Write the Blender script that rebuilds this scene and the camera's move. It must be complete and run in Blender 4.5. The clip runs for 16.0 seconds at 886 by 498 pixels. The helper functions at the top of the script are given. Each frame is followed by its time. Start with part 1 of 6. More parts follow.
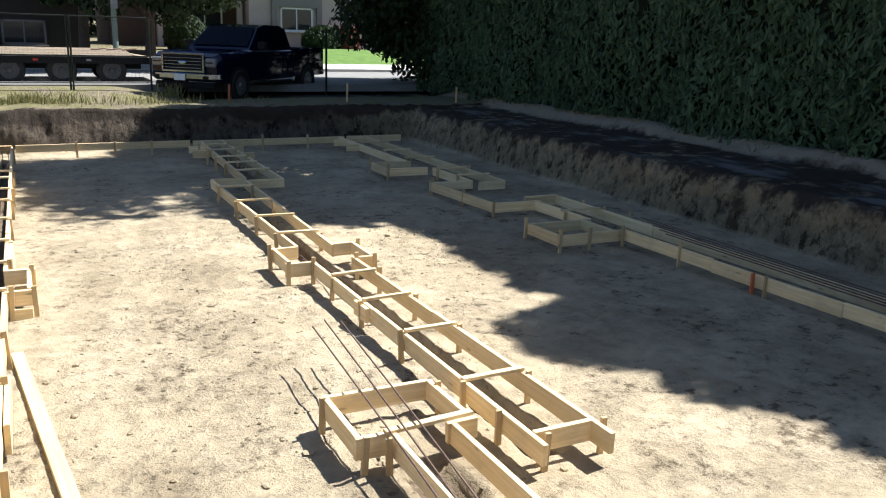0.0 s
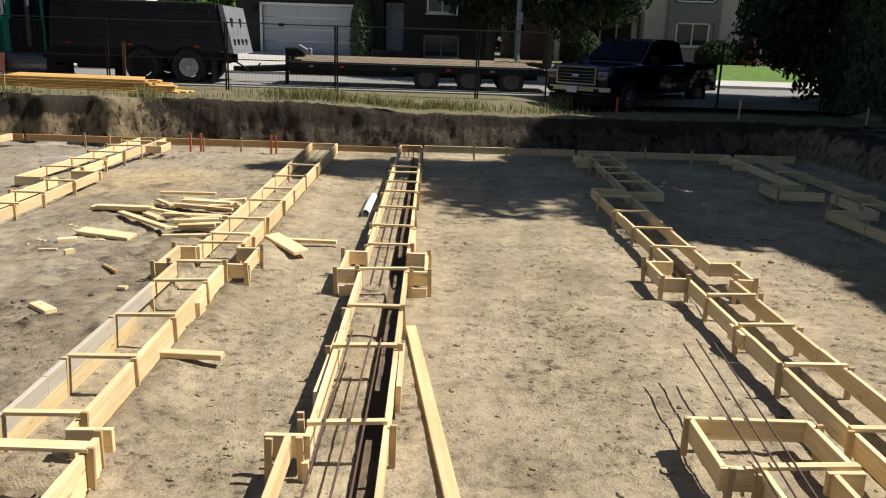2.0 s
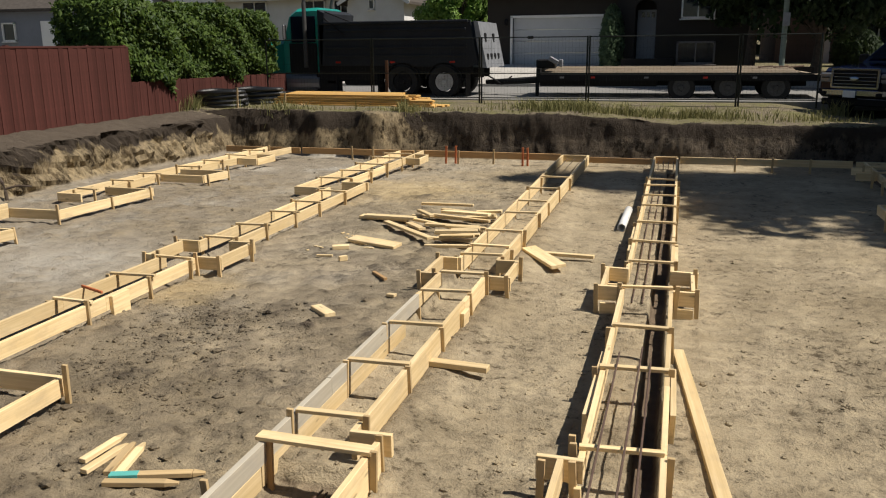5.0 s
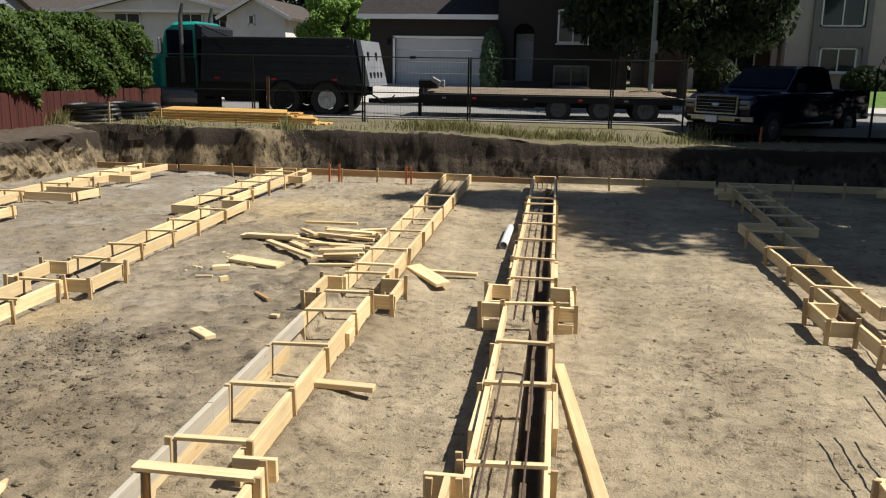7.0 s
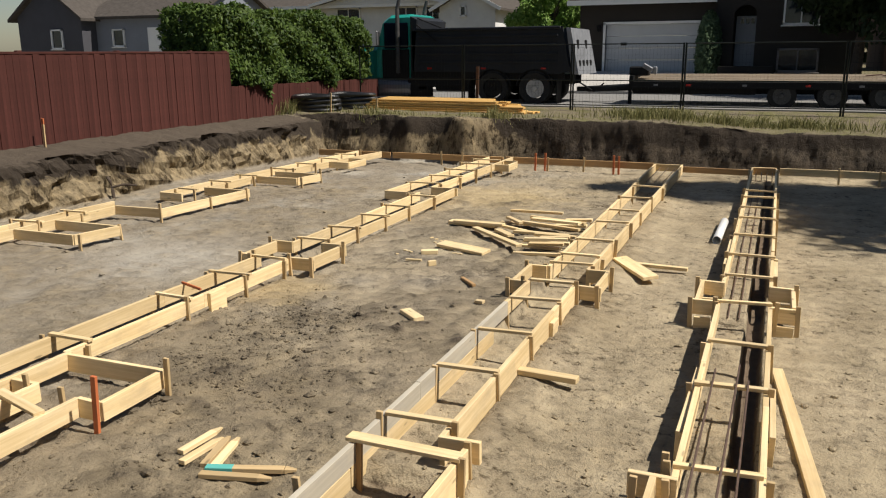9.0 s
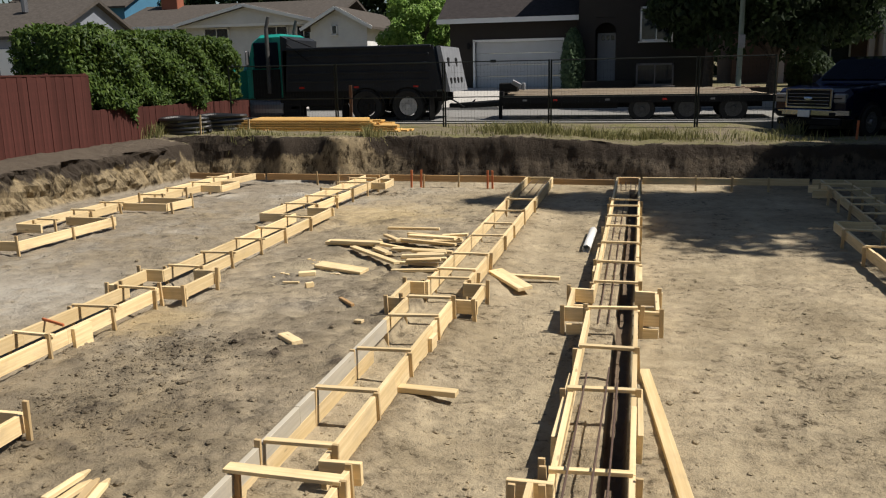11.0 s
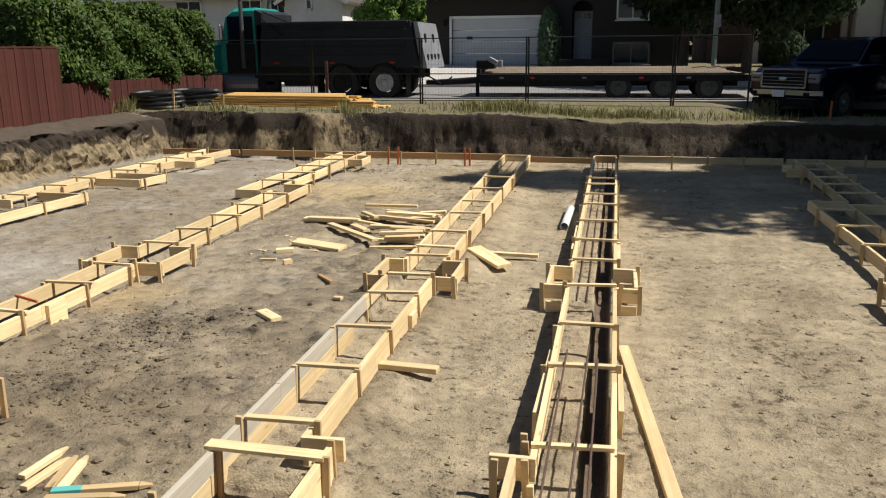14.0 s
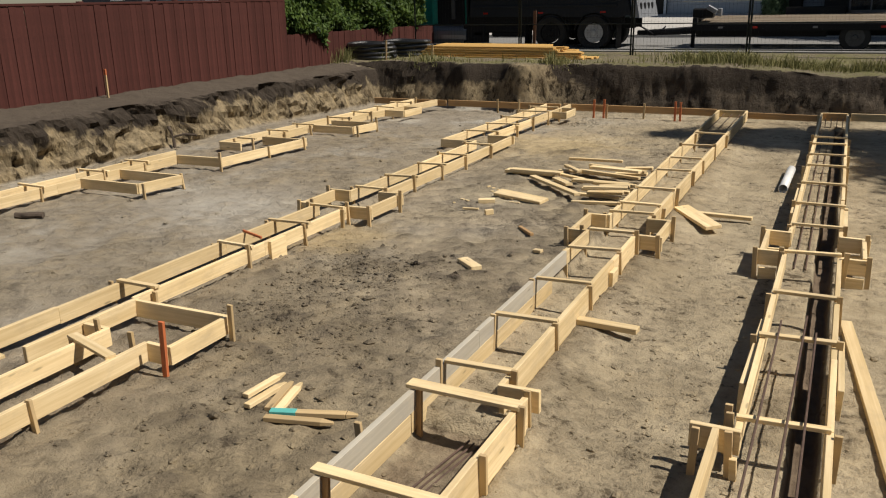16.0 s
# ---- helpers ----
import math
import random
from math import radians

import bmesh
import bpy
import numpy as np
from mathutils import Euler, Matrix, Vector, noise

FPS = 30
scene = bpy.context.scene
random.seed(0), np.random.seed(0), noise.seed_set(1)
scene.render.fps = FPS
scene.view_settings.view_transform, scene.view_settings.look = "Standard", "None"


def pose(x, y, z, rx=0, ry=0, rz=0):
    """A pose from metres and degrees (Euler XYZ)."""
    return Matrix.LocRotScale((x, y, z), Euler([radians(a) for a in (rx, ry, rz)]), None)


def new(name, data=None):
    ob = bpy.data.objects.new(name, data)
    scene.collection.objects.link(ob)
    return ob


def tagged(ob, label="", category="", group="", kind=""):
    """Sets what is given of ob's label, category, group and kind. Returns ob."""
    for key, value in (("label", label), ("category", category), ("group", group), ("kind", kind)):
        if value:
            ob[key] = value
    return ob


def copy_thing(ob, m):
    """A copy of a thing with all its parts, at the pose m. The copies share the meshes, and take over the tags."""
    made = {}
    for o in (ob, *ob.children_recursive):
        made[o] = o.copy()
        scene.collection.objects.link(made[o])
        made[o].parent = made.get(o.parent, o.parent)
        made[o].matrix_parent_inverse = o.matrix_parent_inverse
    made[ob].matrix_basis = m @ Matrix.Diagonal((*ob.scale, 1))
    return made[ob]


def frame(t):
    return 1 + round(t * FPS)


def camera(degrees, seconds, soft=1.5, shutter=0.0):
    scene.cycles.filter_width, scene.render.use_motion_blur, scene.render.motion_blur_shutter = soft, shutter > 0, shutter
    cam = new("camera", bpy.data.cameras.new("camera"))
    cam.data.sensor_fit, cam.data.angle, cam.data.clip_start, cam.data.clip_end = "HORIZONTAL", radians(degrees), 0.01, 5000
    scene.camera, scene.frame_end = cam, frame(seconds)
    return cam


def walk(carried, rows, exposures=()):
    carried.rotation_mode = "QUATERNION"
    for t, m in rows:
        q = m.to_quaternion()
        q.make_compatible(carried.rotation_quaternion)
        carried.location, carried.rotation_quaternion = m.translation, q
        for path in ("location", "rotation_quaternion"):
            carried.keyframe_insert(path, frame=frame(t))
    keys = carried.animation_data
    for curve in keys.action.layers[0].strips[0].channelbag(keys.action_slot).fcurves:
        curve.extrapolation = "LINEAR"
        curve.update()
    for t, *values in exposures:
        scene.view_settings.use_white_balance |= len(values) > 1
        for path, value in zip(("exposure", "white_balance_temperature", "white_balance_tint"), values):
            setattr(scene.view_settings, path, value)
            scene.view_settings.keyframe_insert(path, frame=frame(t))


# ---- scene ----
# ---------------------------------------------------------------- camera
cam = camera(57.0, 16.0, soft=1.15)
PATH = [
    (0.0, 0.391, -0.123, 2.569, 75.24, -1.72, -26.64),
    (0.5, 0.404, -0.114, 2.559, 76.41, -2.07, -22.19),
    (1.0, 0.368, -0.118, 2.557, 76.45, -1.65, -17.01),
    (1.5, 0.331, -0.115, 2.542, 76.44, -1.58, -10.81),
    (2.0, 0.298, -0.100, 2.511, 75.51, -1.78, -0.52),
    (2.5, 0.280, -0.076, 2.480, 73.55, -0.85, 6.57),
    (3.0, 0.151, -0.020, 2.501, 74.06, 0.62, 13.87),
    (3.2, 0.098, -0.001, 2.498, 75.19, 0.68, 16.11),
    (5.3, 0.038, -0.000, 2.538, 76.41, 0.48, 15.79),
    (5.5, 0.036, 0.002, 2.542, 76.87, 0.36, 15.40),
    (6.0, 0.062, 0.007, 2.532, 77.42, -0.24, 10.73),
    (6.5, 0.049, 0.012, 2.526, 77.45, -0.85, 8.41),
    (7.0, 0.033, -0.008, 2.537, 77.31, -0.89, 7.89),
    (7.5, 0.000, -0.009, 2.527, 76.70, -0.60, 11.19),
    (8.0, -0.043, -0.004, 2.522, 76.06, -0.08, 19.48),
    (8.2, -0.041, 0.003, 2.521, 76.41, 0.30, 22.09),
    (10.3, 0.031, -0.021, 2.558, 77.16, 1.56, 20.30),
    (10.5, 0.040, -0.020, 2.554, 77.44, 1.16, 18.22),
    (11.0, 0.055, -0.015, 2.555, 77.56, 1.12, 13.42),
    (11.5, 0.065, -0.013, 2.549, 77.11, 1.11, 8.96),
    (12.0, 0.077, -0.000, 2.544, 77.04, 1.03, 5.53),
    (12.5, 0.084, 0.002, 2.540, 77.00, 0.68, 1.10),
    (13.0, 0.050, 0.000, 2.550, 77.02, 0.08, -0.82),
    (13.5, 0.018, -0.003, 2.537, 77.33, 0.48, 5.01),
    (14.0, -0.002, -0.007, 2.539, 76.00, 0.51, 11.72),
    (14.5, -0.014, 0.013, 2.537, 74.70, 0.68, 15.54),
    (15.0, -0.035, 0.027, 2.515, 72.97, 0.55, 18.33),
    (15.5, -0.040, 0.035, 2.518, 71.54, 0.69, 20.85),
    (16.0, -0.066, 0.011, 2.523, 72.96, 1.25, 25.70),
]
EXPOSURES = [(0.0, 1.45, 6000, 10), (0.5, 1.45, 6000, 10), (1.0, 1.08, 6200, 10), (1.5, 0.9, 6350, 10), (2.0, 0.55, 6550, 10), (2.5, 0.25, 6650, 10), (3.0, -0.01, 6800, 10),
             (5.5, 0.33, 6700, 10), (6.5, 0.48, 6500, 10), (7.0, 0.48, 6500, 10), (8.0, 0.35, 6650, 10), (10.5, 0.27, 6720, 10), (12.0, 0.53, 6500, 10), (13.0, 0.69, 6500, 10),
             (13.5, 0.6, 6500, 10), (14.0, 0.42, 6550, 10), (15.0, 0.05, 6850, 10), (15.5, -0.08, 6850, 10), (16.0, 0.06, 6750, 10)]
walk(cam, [(t, pose(x, y, z, rx, ry, rz)) for t, x, y, z, rx, ry, rz in PATH], EXPOSURES)

# ---------------------------------------------------------------- light
SUN_EL, SUN_AZ = radians(54), radians(5)      # azimuth from +x towards +y
world = bpy.data.worlds.new("sky")
scene.world = world
world.use_nodes = True
wn = world.node_tree.nodes
sky = wn.new("ShaderNodeTexSky")
sky.sky_type = "NISHITA"
sky.sun_disc = False
sky.sun_elevation = SUN_EL
sky.sun_rotation = math.pi / 2 - SUN_AZ
sky.air_density, sky.dust_density = 1.0, 0.6
wn["Background"].inputs["Strength"].default_value = 0.05
world.node_tree.links.new(sky.outputs[0], wn["Background"].inputs[0])
sun = new("sun", bpy.data.lights.new("sun", "SUN"))
sun.data.energy, sun.data.angle, sun.data.color = 5.0, radians(0.53), (1.0, 0.95, 0.87)
to_sun = Vector((math.cos(SUN_EL) * math.cos(SUN_AZ), math.cos(SUN_EL) * math.sin(SUN_AZ), math.sin(SUN_EL)))
sun.matrix_basis = Matrix.Translation((20, 0, 30)) @ to_sun.to_track_quat("Z", "Y").to_matrix().to_4x4()


# ---------------------------------------------------------------- materials
def material(name, rough=0.8, metal=0.0, spec=0.5):
    m = bpy.data.materials.new(name)
    m.use_nodes = True
    b = m.node_tree.nodes["Principled BSDF"]
    b.inputs["Roughness"].default_value = rough
    b.inputs["Metallic"].default_value = metal
    b.inputs["Specular IOR Level"].default_value = spec
    return m, m.node_tree.nodes, m.node_tree.links, b


def ramp(nodes, links, fac, stops):
    r = nodes.new("ShaderNodeValToRGB")
    while len(r.color_ramp.elements) < len(stops):
        r.color_ramp.elements.new(0.5)
    for e, (p, c) in zip(r.color_ramp.elements, stops):
        e.position, e.color = p, (*c, 1) if len(c) == 3 else c
    links.new(fac, r.inputs[0])
    return r.outputs[0]


def noise_tex(nodes, links, vec, scale, detail=4, rough=0.6):
    n = nodes.new("ShaderNodeTexNoise")
    n.inputs["Scale"].default_value, n.inputs["Detail"].default_value, n.inputs["Roughness"].default_value = scale, detail, rough
    if vec is not None:
        links.new(vec, n.inputs["Vector"])
    return n.outputs[0]


def mix(nodes, links, fac, a, b, mode="MIX"):
    n = nodes.new("ShaderNodeMix")
    n.data_type, n.blend_type = "RGBA", mode
    for k, v in ((0, fac), (6, a), (7, b)):
        if isinstance(v, (int, float)):
            n.inputs[k].default_value = v
        elif isinstance(v, tuple):
            n.inputs[k].default_value = (*v, 1)
        else:
            links.new(v, n.inputs[k])
    return n.outputs[2]


def math_node(nodes, links, op, a, b=0.0, c=0.0):
    n = nodes.new("ShaderNodeMath")
    n.operation = op
    for k, v in ((0, a), (1, b), (2, c)):
        if isinstance(v, (int, float)):
            n.inputs[k].default_value = v
        else:
            links.new(v, n.inputs[k])
    return n.outputs[0]


def scaled(nodes, links, vec, s):
    n = nodes.new("ShaderNodeMapping")
    n.inputs["Scale"].default_value = s
    links.new(vec, n.inputs["Vector"])
    return n.outputs[0]


def bump(nodes, links, bsdf, height, strength, dist):
    n = nodes.new("ShaderNodeBump")
    n.inputs["Strength"].default_value, n.inputs["Distance"].default_value = strength, dist
    links.new(height, n.inputs["Height"])
    links.new(n.outputs[0], bsdf.inputs["Normal"])


def plain(name, color, rough=0.7, metal=0.0, spread=0.12, scale=6.0, spec=0.5, grain=0.15):
    """A painted, cast or moulded surface with mottling at two scales and fine relief."""
    m, n, l, b = material(name, rough, metal, spec)
    tc = n.new("ShaderNodeTexCoord").outputs["Object"]
    big, small = noise_tex(n, l, tc, scale, 3), noise_tex(n, l, tc, scale * 14, 2)
    fac = math_node(n, l, "ADD", math_node(n, l, "MULTIPLY", big, 0.7), math_node(n, l, "MULTIPLY", small, 0.3))
    lo, hi = tuple(c * (1 - spread) for c in color), tuple(min(1, c * (1 + spread)) for c in color)
    l.new(ramp(n, l, fac, [(0.3, lo), (0.7, hi)]), b.inputs["Base Color"])
    bump(n, l, b, small, grain, 0.004)
    return m


def wood(name, dark, light, rough=0.75, weather=0.0):
    """Sawn softwood: grain along the piece's own length, each piece of its own shade."""
    m, n, l, b = material(name, rough)
    tc = n.new("ShaderNodeTexCoord").outputs["Object"]
    rnd = n.new("ShaderNodeObjectInfo").outputs["Random"]
    shift = n.new("ShaderNodeCombineXYZ")
    l.new(math_node(n, l, "MULTIPLY", rnd, 37.0), shift.inputs[0])
    l.new(math_node(n, l, "MULTIPLY", rnd, 11.0), shift.inputs[2])
    add = n.new("ShaderNodeVectorMath")
    l.new(tc, add.inputs[0]); l.new(shift.outputs[0], add.inputs[1])
    v = add.outputs[0]
    grain = noise_tex(n, l, scaled(n, l, v, (1.2, 38, 38)), 1.0, 5, 0.65)
    broad = noise_tex(n, l, scaled(n, l, v, (0.8, 6, 6)), 1.0, 3)
    fac = math_node(n, l, "ADD", math_node(n, l, "MULTIPLY", grain, 0.55), math_node(n, l, "MULTIPLY", broad, 0.45))
    base = ramp(n, l, fac, [(0.32, dark), (0.52, tuple((a + c) / 2 for a, c in zip(dark, light))), (0.68, light)])
    vo = n.new("ShaderNodeTexVoronoi")
    vo.inputs["Scale"].default_value = 1.0
    l.new(scaled(n, l, v, (2.2, 9, 9)), vo.inputs["Vector"])
    knots = ramp(n, l, vo.outputs["Distance"], [(0.0, (0.35, 0.35, 0.35)), (0.07, (0.55, 0.55, 0.55)), (0.11, (1, 1, 1))])
    base = mix(n, l, 0.8, base, knots, "MULTIPLY")
    shade = ramp(n, l, rnd, [(0.0, (0.78, 0.76, 0.72)), (0.5, (0.95, 0.94, 0.92)), (1.0, (1.12, 1.1, 1.06))])
    base = mix(n, l, 1.0, base, shade, "MULTIPLY")
    dirt = noise_tex(n, l, scaled(n, l, v, (1.5, 3, 3)), 2.0, 5, 0.7)
    dfac = ramp(n, l, dirt, [(0.5, (0, 0, 0)), (0.8, (0.4 + weather, 0.4 + weather, 0.4 + weather))])
    base = mix(n, l, dfac, base, (0.26, 0.21, 0.16) if not weather else (0.3, 0.29, 0.28))
    l.new(base, b.inputs["Base Color"])
    bump(n, l, b, grain, 0.25, 0.004)
    return m


PINE = wood("sawn_spruce", (0.61, 0.447, 0.222), (0.93, 0.755, 0.475))
PINE_DARK = wood("sawn_fir", (0.33, 0.19, 0.08), (0.52, 0.33, 0.15))
STAKE = wood("rough_stake_wood", (0.42, 0.30, 0.15), (0.62, 0.46, 0.26))
GREYWOOD = wood("weathered_board", (0.44, 0.4, 0.33), (0.66, 0.61, 0.51), weather=0.2)
ORANGE_WOOD = plain("orange_sprayed_wood", (0.5, 0.14, 0.05), 0.7)
TEAL_PAINT = plain("teal_sprayed_wood", (0.1, 0.42, 0.38), 0.7)
REBAR = plain("rusty_steel_bar", (0.13, 0.085, 0.065), 0.65, 0.4, 0.35, 30)
PVC = plain("white_plastic_pipe", (0.72, 0.72, 0.7), 0.4, 0, 0.08, 3)


def ground_material():
    m, n, l, b = material("earth", 0.95, 0, 0.2)
    geo = n.new("ShaderNodeNewGeometry")
    pos = geo.outputs["Position"]
    sep = n.new("ShaderNodeSeparateXYZ"); l.new(pos, sep.inputs[0])
    nsep = n.new("ShaderNodeSeparateXYZ"); l.new(geo.outputs["Normal"], nsep.inputs[0])
    x, y, z = sep.outputs
    n1, n2, n3 = noise_tex(n, l, pos, 0.45, 5), noise_tex(n, l, pos, 5.0, 5, 0.65), noise_tex(n, l, pos, 45.0, 4, 0.7)
    # silty sand of the pit's floor
    sand = ramp(n, l, n1, [(0.3, (0.26, 0.21, 0.14)), (0.5, (0.34, 0.282, 0.195)), (0.7, (0.43, 0.355, 0.25))])
    sand = mix(n, l, 0.55, sand, ramp(n, l, n2, [(0.3, (0.72, 0.7, 0.67)), (0.5, (1.04, 1.04, 1.03)), (0.75, (1.18, 1.16, 1.12))]), "MULTIPLY")
    sand = mix(n, l, 0.25, sand, ramp(n, l, n3, [(0.3, (0.62, 0.6, 0.58)), (0.55, (1.1, 1.1, 1.08))]), "MULTIPLY")
    mask = noise_tex(n, l, pos, 1.1, 4, 0.6)
    # dark specks painted as small clods' shadows; the same noise feeds the bump
    shade_specks = math_node(n, l, "ADD", noise_tex(n, l, pos, 9.0, 7, 0.72), math_node(n, l, "MULTIPLY_ADD", mask, 0.5, -0.25))
    blotch = ramp(n, l, noise_tex(n, l, pos, 1.7, 5, 0.6), [(0.36, (0.86, 0.85, 0.83)), (0.52, (1.04, 1.04, 1.04)), (0.68, (1.16, 1.15, 1.12))])
    sand = mix(n, l, 1.0, sand, blotch, "MULTIPLY")
    sand = mix(n, l, 1.0, sand, ramp(n, l, shade_specks, [(0.33, (0.38, 0.36, 0.34)), (0.41, (0.92, 0.92, 0.92)), (0.6, (1.05, 1.05, 1.03))]), "MULTIPLY")
    # greyer, damper earth to the west of the pit
    wet = math_node(n, l, "MULTIPLY_ADD", x, -0.16, -0.35)
    wet = math_node(n, l, "ADD", wet, math_node(n, l, "MULTIPLY_ADD", n1, 1.6, -0.8))
    grey = mix(n, l, n2, (0.165, 0.142, 0.113), (0.29, 0.255, 0.205))
    pale = ramp(n, l, noise_tex(n, l, pos, 0.8, 4), [(0.52, (0, 0, 0)), (0.7, (0.8, 0.8, 0.8))])
    grey = mix(n, l, pale, grey, (0.46, 0.44, 0.39))
    floor = mix(n, l, ramp(n, l, wet, [(0.0, (0, 0, 0)), (0.9, (0.8, 0.8, 0.8))]), sand, grey)
    dark = mix(n, l, n2, (0.02, 0.0155, 0.012), (0.07, 0.054, 0.04))
    nb = noise_tex(n, l, pos, 1.6, 5, 0.7)
    # dark churned patches in the west part
    px = math_node(n, l, "MULTIPLY", math_node(n, l, "LESS_THAN", x, -2.2), 1.0)
    patch = math_node(n, l, "MULTIPLY", ramp(n, l, nb, [(0.58, (0, 0, 0)), (0.7, (0.5, 0.5, 0.5))]), px)
    floor = mix(n, l, patch, floor, dark)
    # sawdust-tinted sand by the scrap pile, dried pale silt beyond the west form
    for cx, cy, reach, tint, much in ((-4.5, 13.6, 1.9, (0.5, 0.38, 0.2), 0.6), (-4.8, 7.2, 0.8, (0.5, 0.38, 0.2), 0.55), (-6.9, 7.8, 1.6, (0.43, 0.395, 0.335), 0.6), (-3.9, 9.7, 0.8, (0.52, 0.44, 0.3), 0.6)):
        gap = n.new("ShaderNodeVectorMath")
        gap.operation = "DISTANCE"
        l.new(pos, gap.inputs[0])
        gap.inputs[1].default_value = (cx, cy, 0)
        near = math_node(n, l, "ADD", math_node(n, l, "MULTIPLY", gap.outputs["Value"], 1 / reach), math_node(n, l, "MULTIPLY_ADD", nb, 1.4, -0.7))
        floor = mix(n, l, ramp(n, l, near, [(0.3, (much, much, much)), (0.9, (0, 0, 0))]), floor, tint)
    # damp, freshly dug soil in the trenches
    dug = ramp(n, l, math_node(n, l, "MULTIPLY_ADD", z, -14.0, -0.5), [(0.0, (0, 0, 0)), (0.6, (0.9, 0.9, 0.9))])
    floor = mix(n, l, dug, floor, mix(n, l, n2, (0.09, 0.062, 0.042), (0.2, 0.145, 0.1)))
    # damp churned soil round the near pads
    cx = math_node(n, l, "MULTIPLY", ramp(n, l, math_node(n, l, "MULTIPLY", math_node(n, l, "ABSOLUTE", math_node(n, l, "ADD", x, 4.0)), 0.4), [(0.4, (1, 1, 1)), (0.8, (0, 0, 0))]),
                   ramp(n, l, math_node(n, l, "ADD", math_node(n, l, "MULTIPLY", y, 0.1), math_node(n, l, "MULTIPLY_ADD", nb, 0.8, -0.4)), [(0.45, (1, 1, 1)), (0.8, (0, 0, 0))]))
    floor = mix(n, l, cx, floor, mix(n, l, 1.0, floor, (0.82, 0.8, 0.77), "MULTIPLY"))
    # the banks: pale subsoil below, dark topsoil above
    tongue = noise_tex(n, l, scaled(n, l, pos, (2.0, 2.0, 1.5)), 1.0, 5, 0.62)
    zz = math_node(n, l, "ADD", z, math_node(n, l, "MULTIPLY_ADD", tongue, 1.1, -0.55))
    # the slumped mound of pale subsoil against the street bank
    slump = ramp(n, l, math_node(n, l, "ABSOLUTE", math_node(n, l, "ADD", x, 6.6)), [(0.4, (0.5, 0.5, 0.5)), (0.75, (0, 0, 0))])
    zz = math_node(n, l, "SUBTRACT", zz, slump)
    east = ramp(n, l, math_node(n, l, "MULTIPLY_ADD", x, 0.5, -3.4), [(0.0, (0, 0, 0)), (1.0, (1, 1, 1))])
    zz = math_node(n, l, "ADD", zz, math_node(n, l, "MULTIPLY", east, -0.12))
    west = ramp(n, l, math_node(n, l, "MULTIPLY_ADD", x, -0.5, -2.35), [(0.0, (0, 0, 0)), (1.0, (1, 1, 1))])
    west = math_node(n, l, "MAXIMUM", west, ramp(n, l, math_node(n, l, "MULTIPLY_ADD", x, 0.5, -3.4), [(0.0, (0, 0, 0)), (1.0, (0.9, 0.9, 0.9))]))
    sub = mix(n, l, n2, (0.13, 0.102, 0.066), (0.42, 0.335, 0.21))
    # the street bank's self-shade is put into a darker subsoil between the sides
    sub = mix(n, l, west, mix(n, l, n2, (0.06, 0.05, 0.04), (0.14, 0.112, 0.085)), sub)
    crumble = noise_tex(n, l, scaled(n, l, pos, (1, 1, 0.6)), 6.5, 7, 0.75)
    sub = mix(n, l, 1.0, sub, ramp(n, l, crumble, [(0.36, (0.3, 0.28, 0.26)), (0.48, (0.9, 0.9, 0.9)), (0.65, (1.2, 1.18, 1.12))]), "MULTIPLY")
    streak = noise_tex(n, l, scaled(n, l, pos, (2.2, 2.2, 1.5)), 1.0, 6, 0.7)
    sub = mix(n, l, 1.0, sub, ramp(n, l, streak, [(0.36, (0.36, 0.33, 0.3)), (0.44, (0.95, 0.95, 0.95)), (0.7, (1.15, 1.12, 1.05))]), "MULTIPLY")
    # shadowed clefts of the broken bank, painted into the colour by noise
    cleft_shade = noise_tex(n, l, scaled(n, l, pos, (3.2, 3.2, 1.7)), 1.0, 7, 0.72)
    sub = mix(n, l, 1.0, sub, ramp(n, l, cleft_shade, [(0.38, (0.22, 0.2, 0.18)), (0.44, (1, 1, 1))]), "MULTIPLY")
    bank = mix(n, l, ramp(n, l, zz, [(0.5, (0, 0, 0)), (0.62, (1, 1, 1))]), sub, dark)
    # dusty trodden bench below the red fence, sandy ridge below the hedge, grey puddled silt between
    level = ramp(n, l, nsep.outputs[2], [(0.8, (0, 0, 0)), (0.93, (1, 1, 1))])
    high = math_node(n, l, "MULTIPLY", level, math_node(n, l, "GREATER_THAN", z, 0.72))
    bench = math_node(n, l, "MULTIPLY", high, ramp(n, l, math_node(n, l, "MULTIPLY_ADD", x, -0.8, -8.4), [(0.0, (0, 0, 0)), (0.6, (0.85, 0.85, 0.85))]))
    bank = mix(n, l, bench, bank, mix(n, l, n2, (0.07, 0.055, 0.042), (0.145, 0.116, 0.088)))
    silt = math_node(n, l, "MULTIPLY", math_node(n, l, "MULTIPLY", high, east), ramp(n, l, noise_tex(n, l, scaled(n, l, pos, (1.1, 0.35, 1)), 1.0, 3), [(0.52, (0, 0, 0)), (0.62, (0.8, 0.8, 0.8))]))
    bank = mix(n, l, silt, bank, (0.17, 0.17, 0.165))
    lip = ramp(n, l, math_node(n, l, "ADD", math_node(n, l, "MULTIPLY_ADD", x, 1.0, -10.9), math_node(n, l, "MULTIPLY_ADD", n2, 0.3, -0.15)), [(0.0, (0, 0, 0)), (0.12, (0.9, 0.9, 0.9)), (0.5, (0.9, 0.9, 0.9)), (0.8, (0, 0, 0))])
    bank = mix(n, l, lip, bank, mix(n, l, n2, (0.2, 0.165, 0.12), (0.42, 0.36, 0.27)))
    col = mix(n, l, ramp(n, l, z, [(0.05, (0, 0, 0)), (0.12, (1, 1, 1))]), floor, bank)
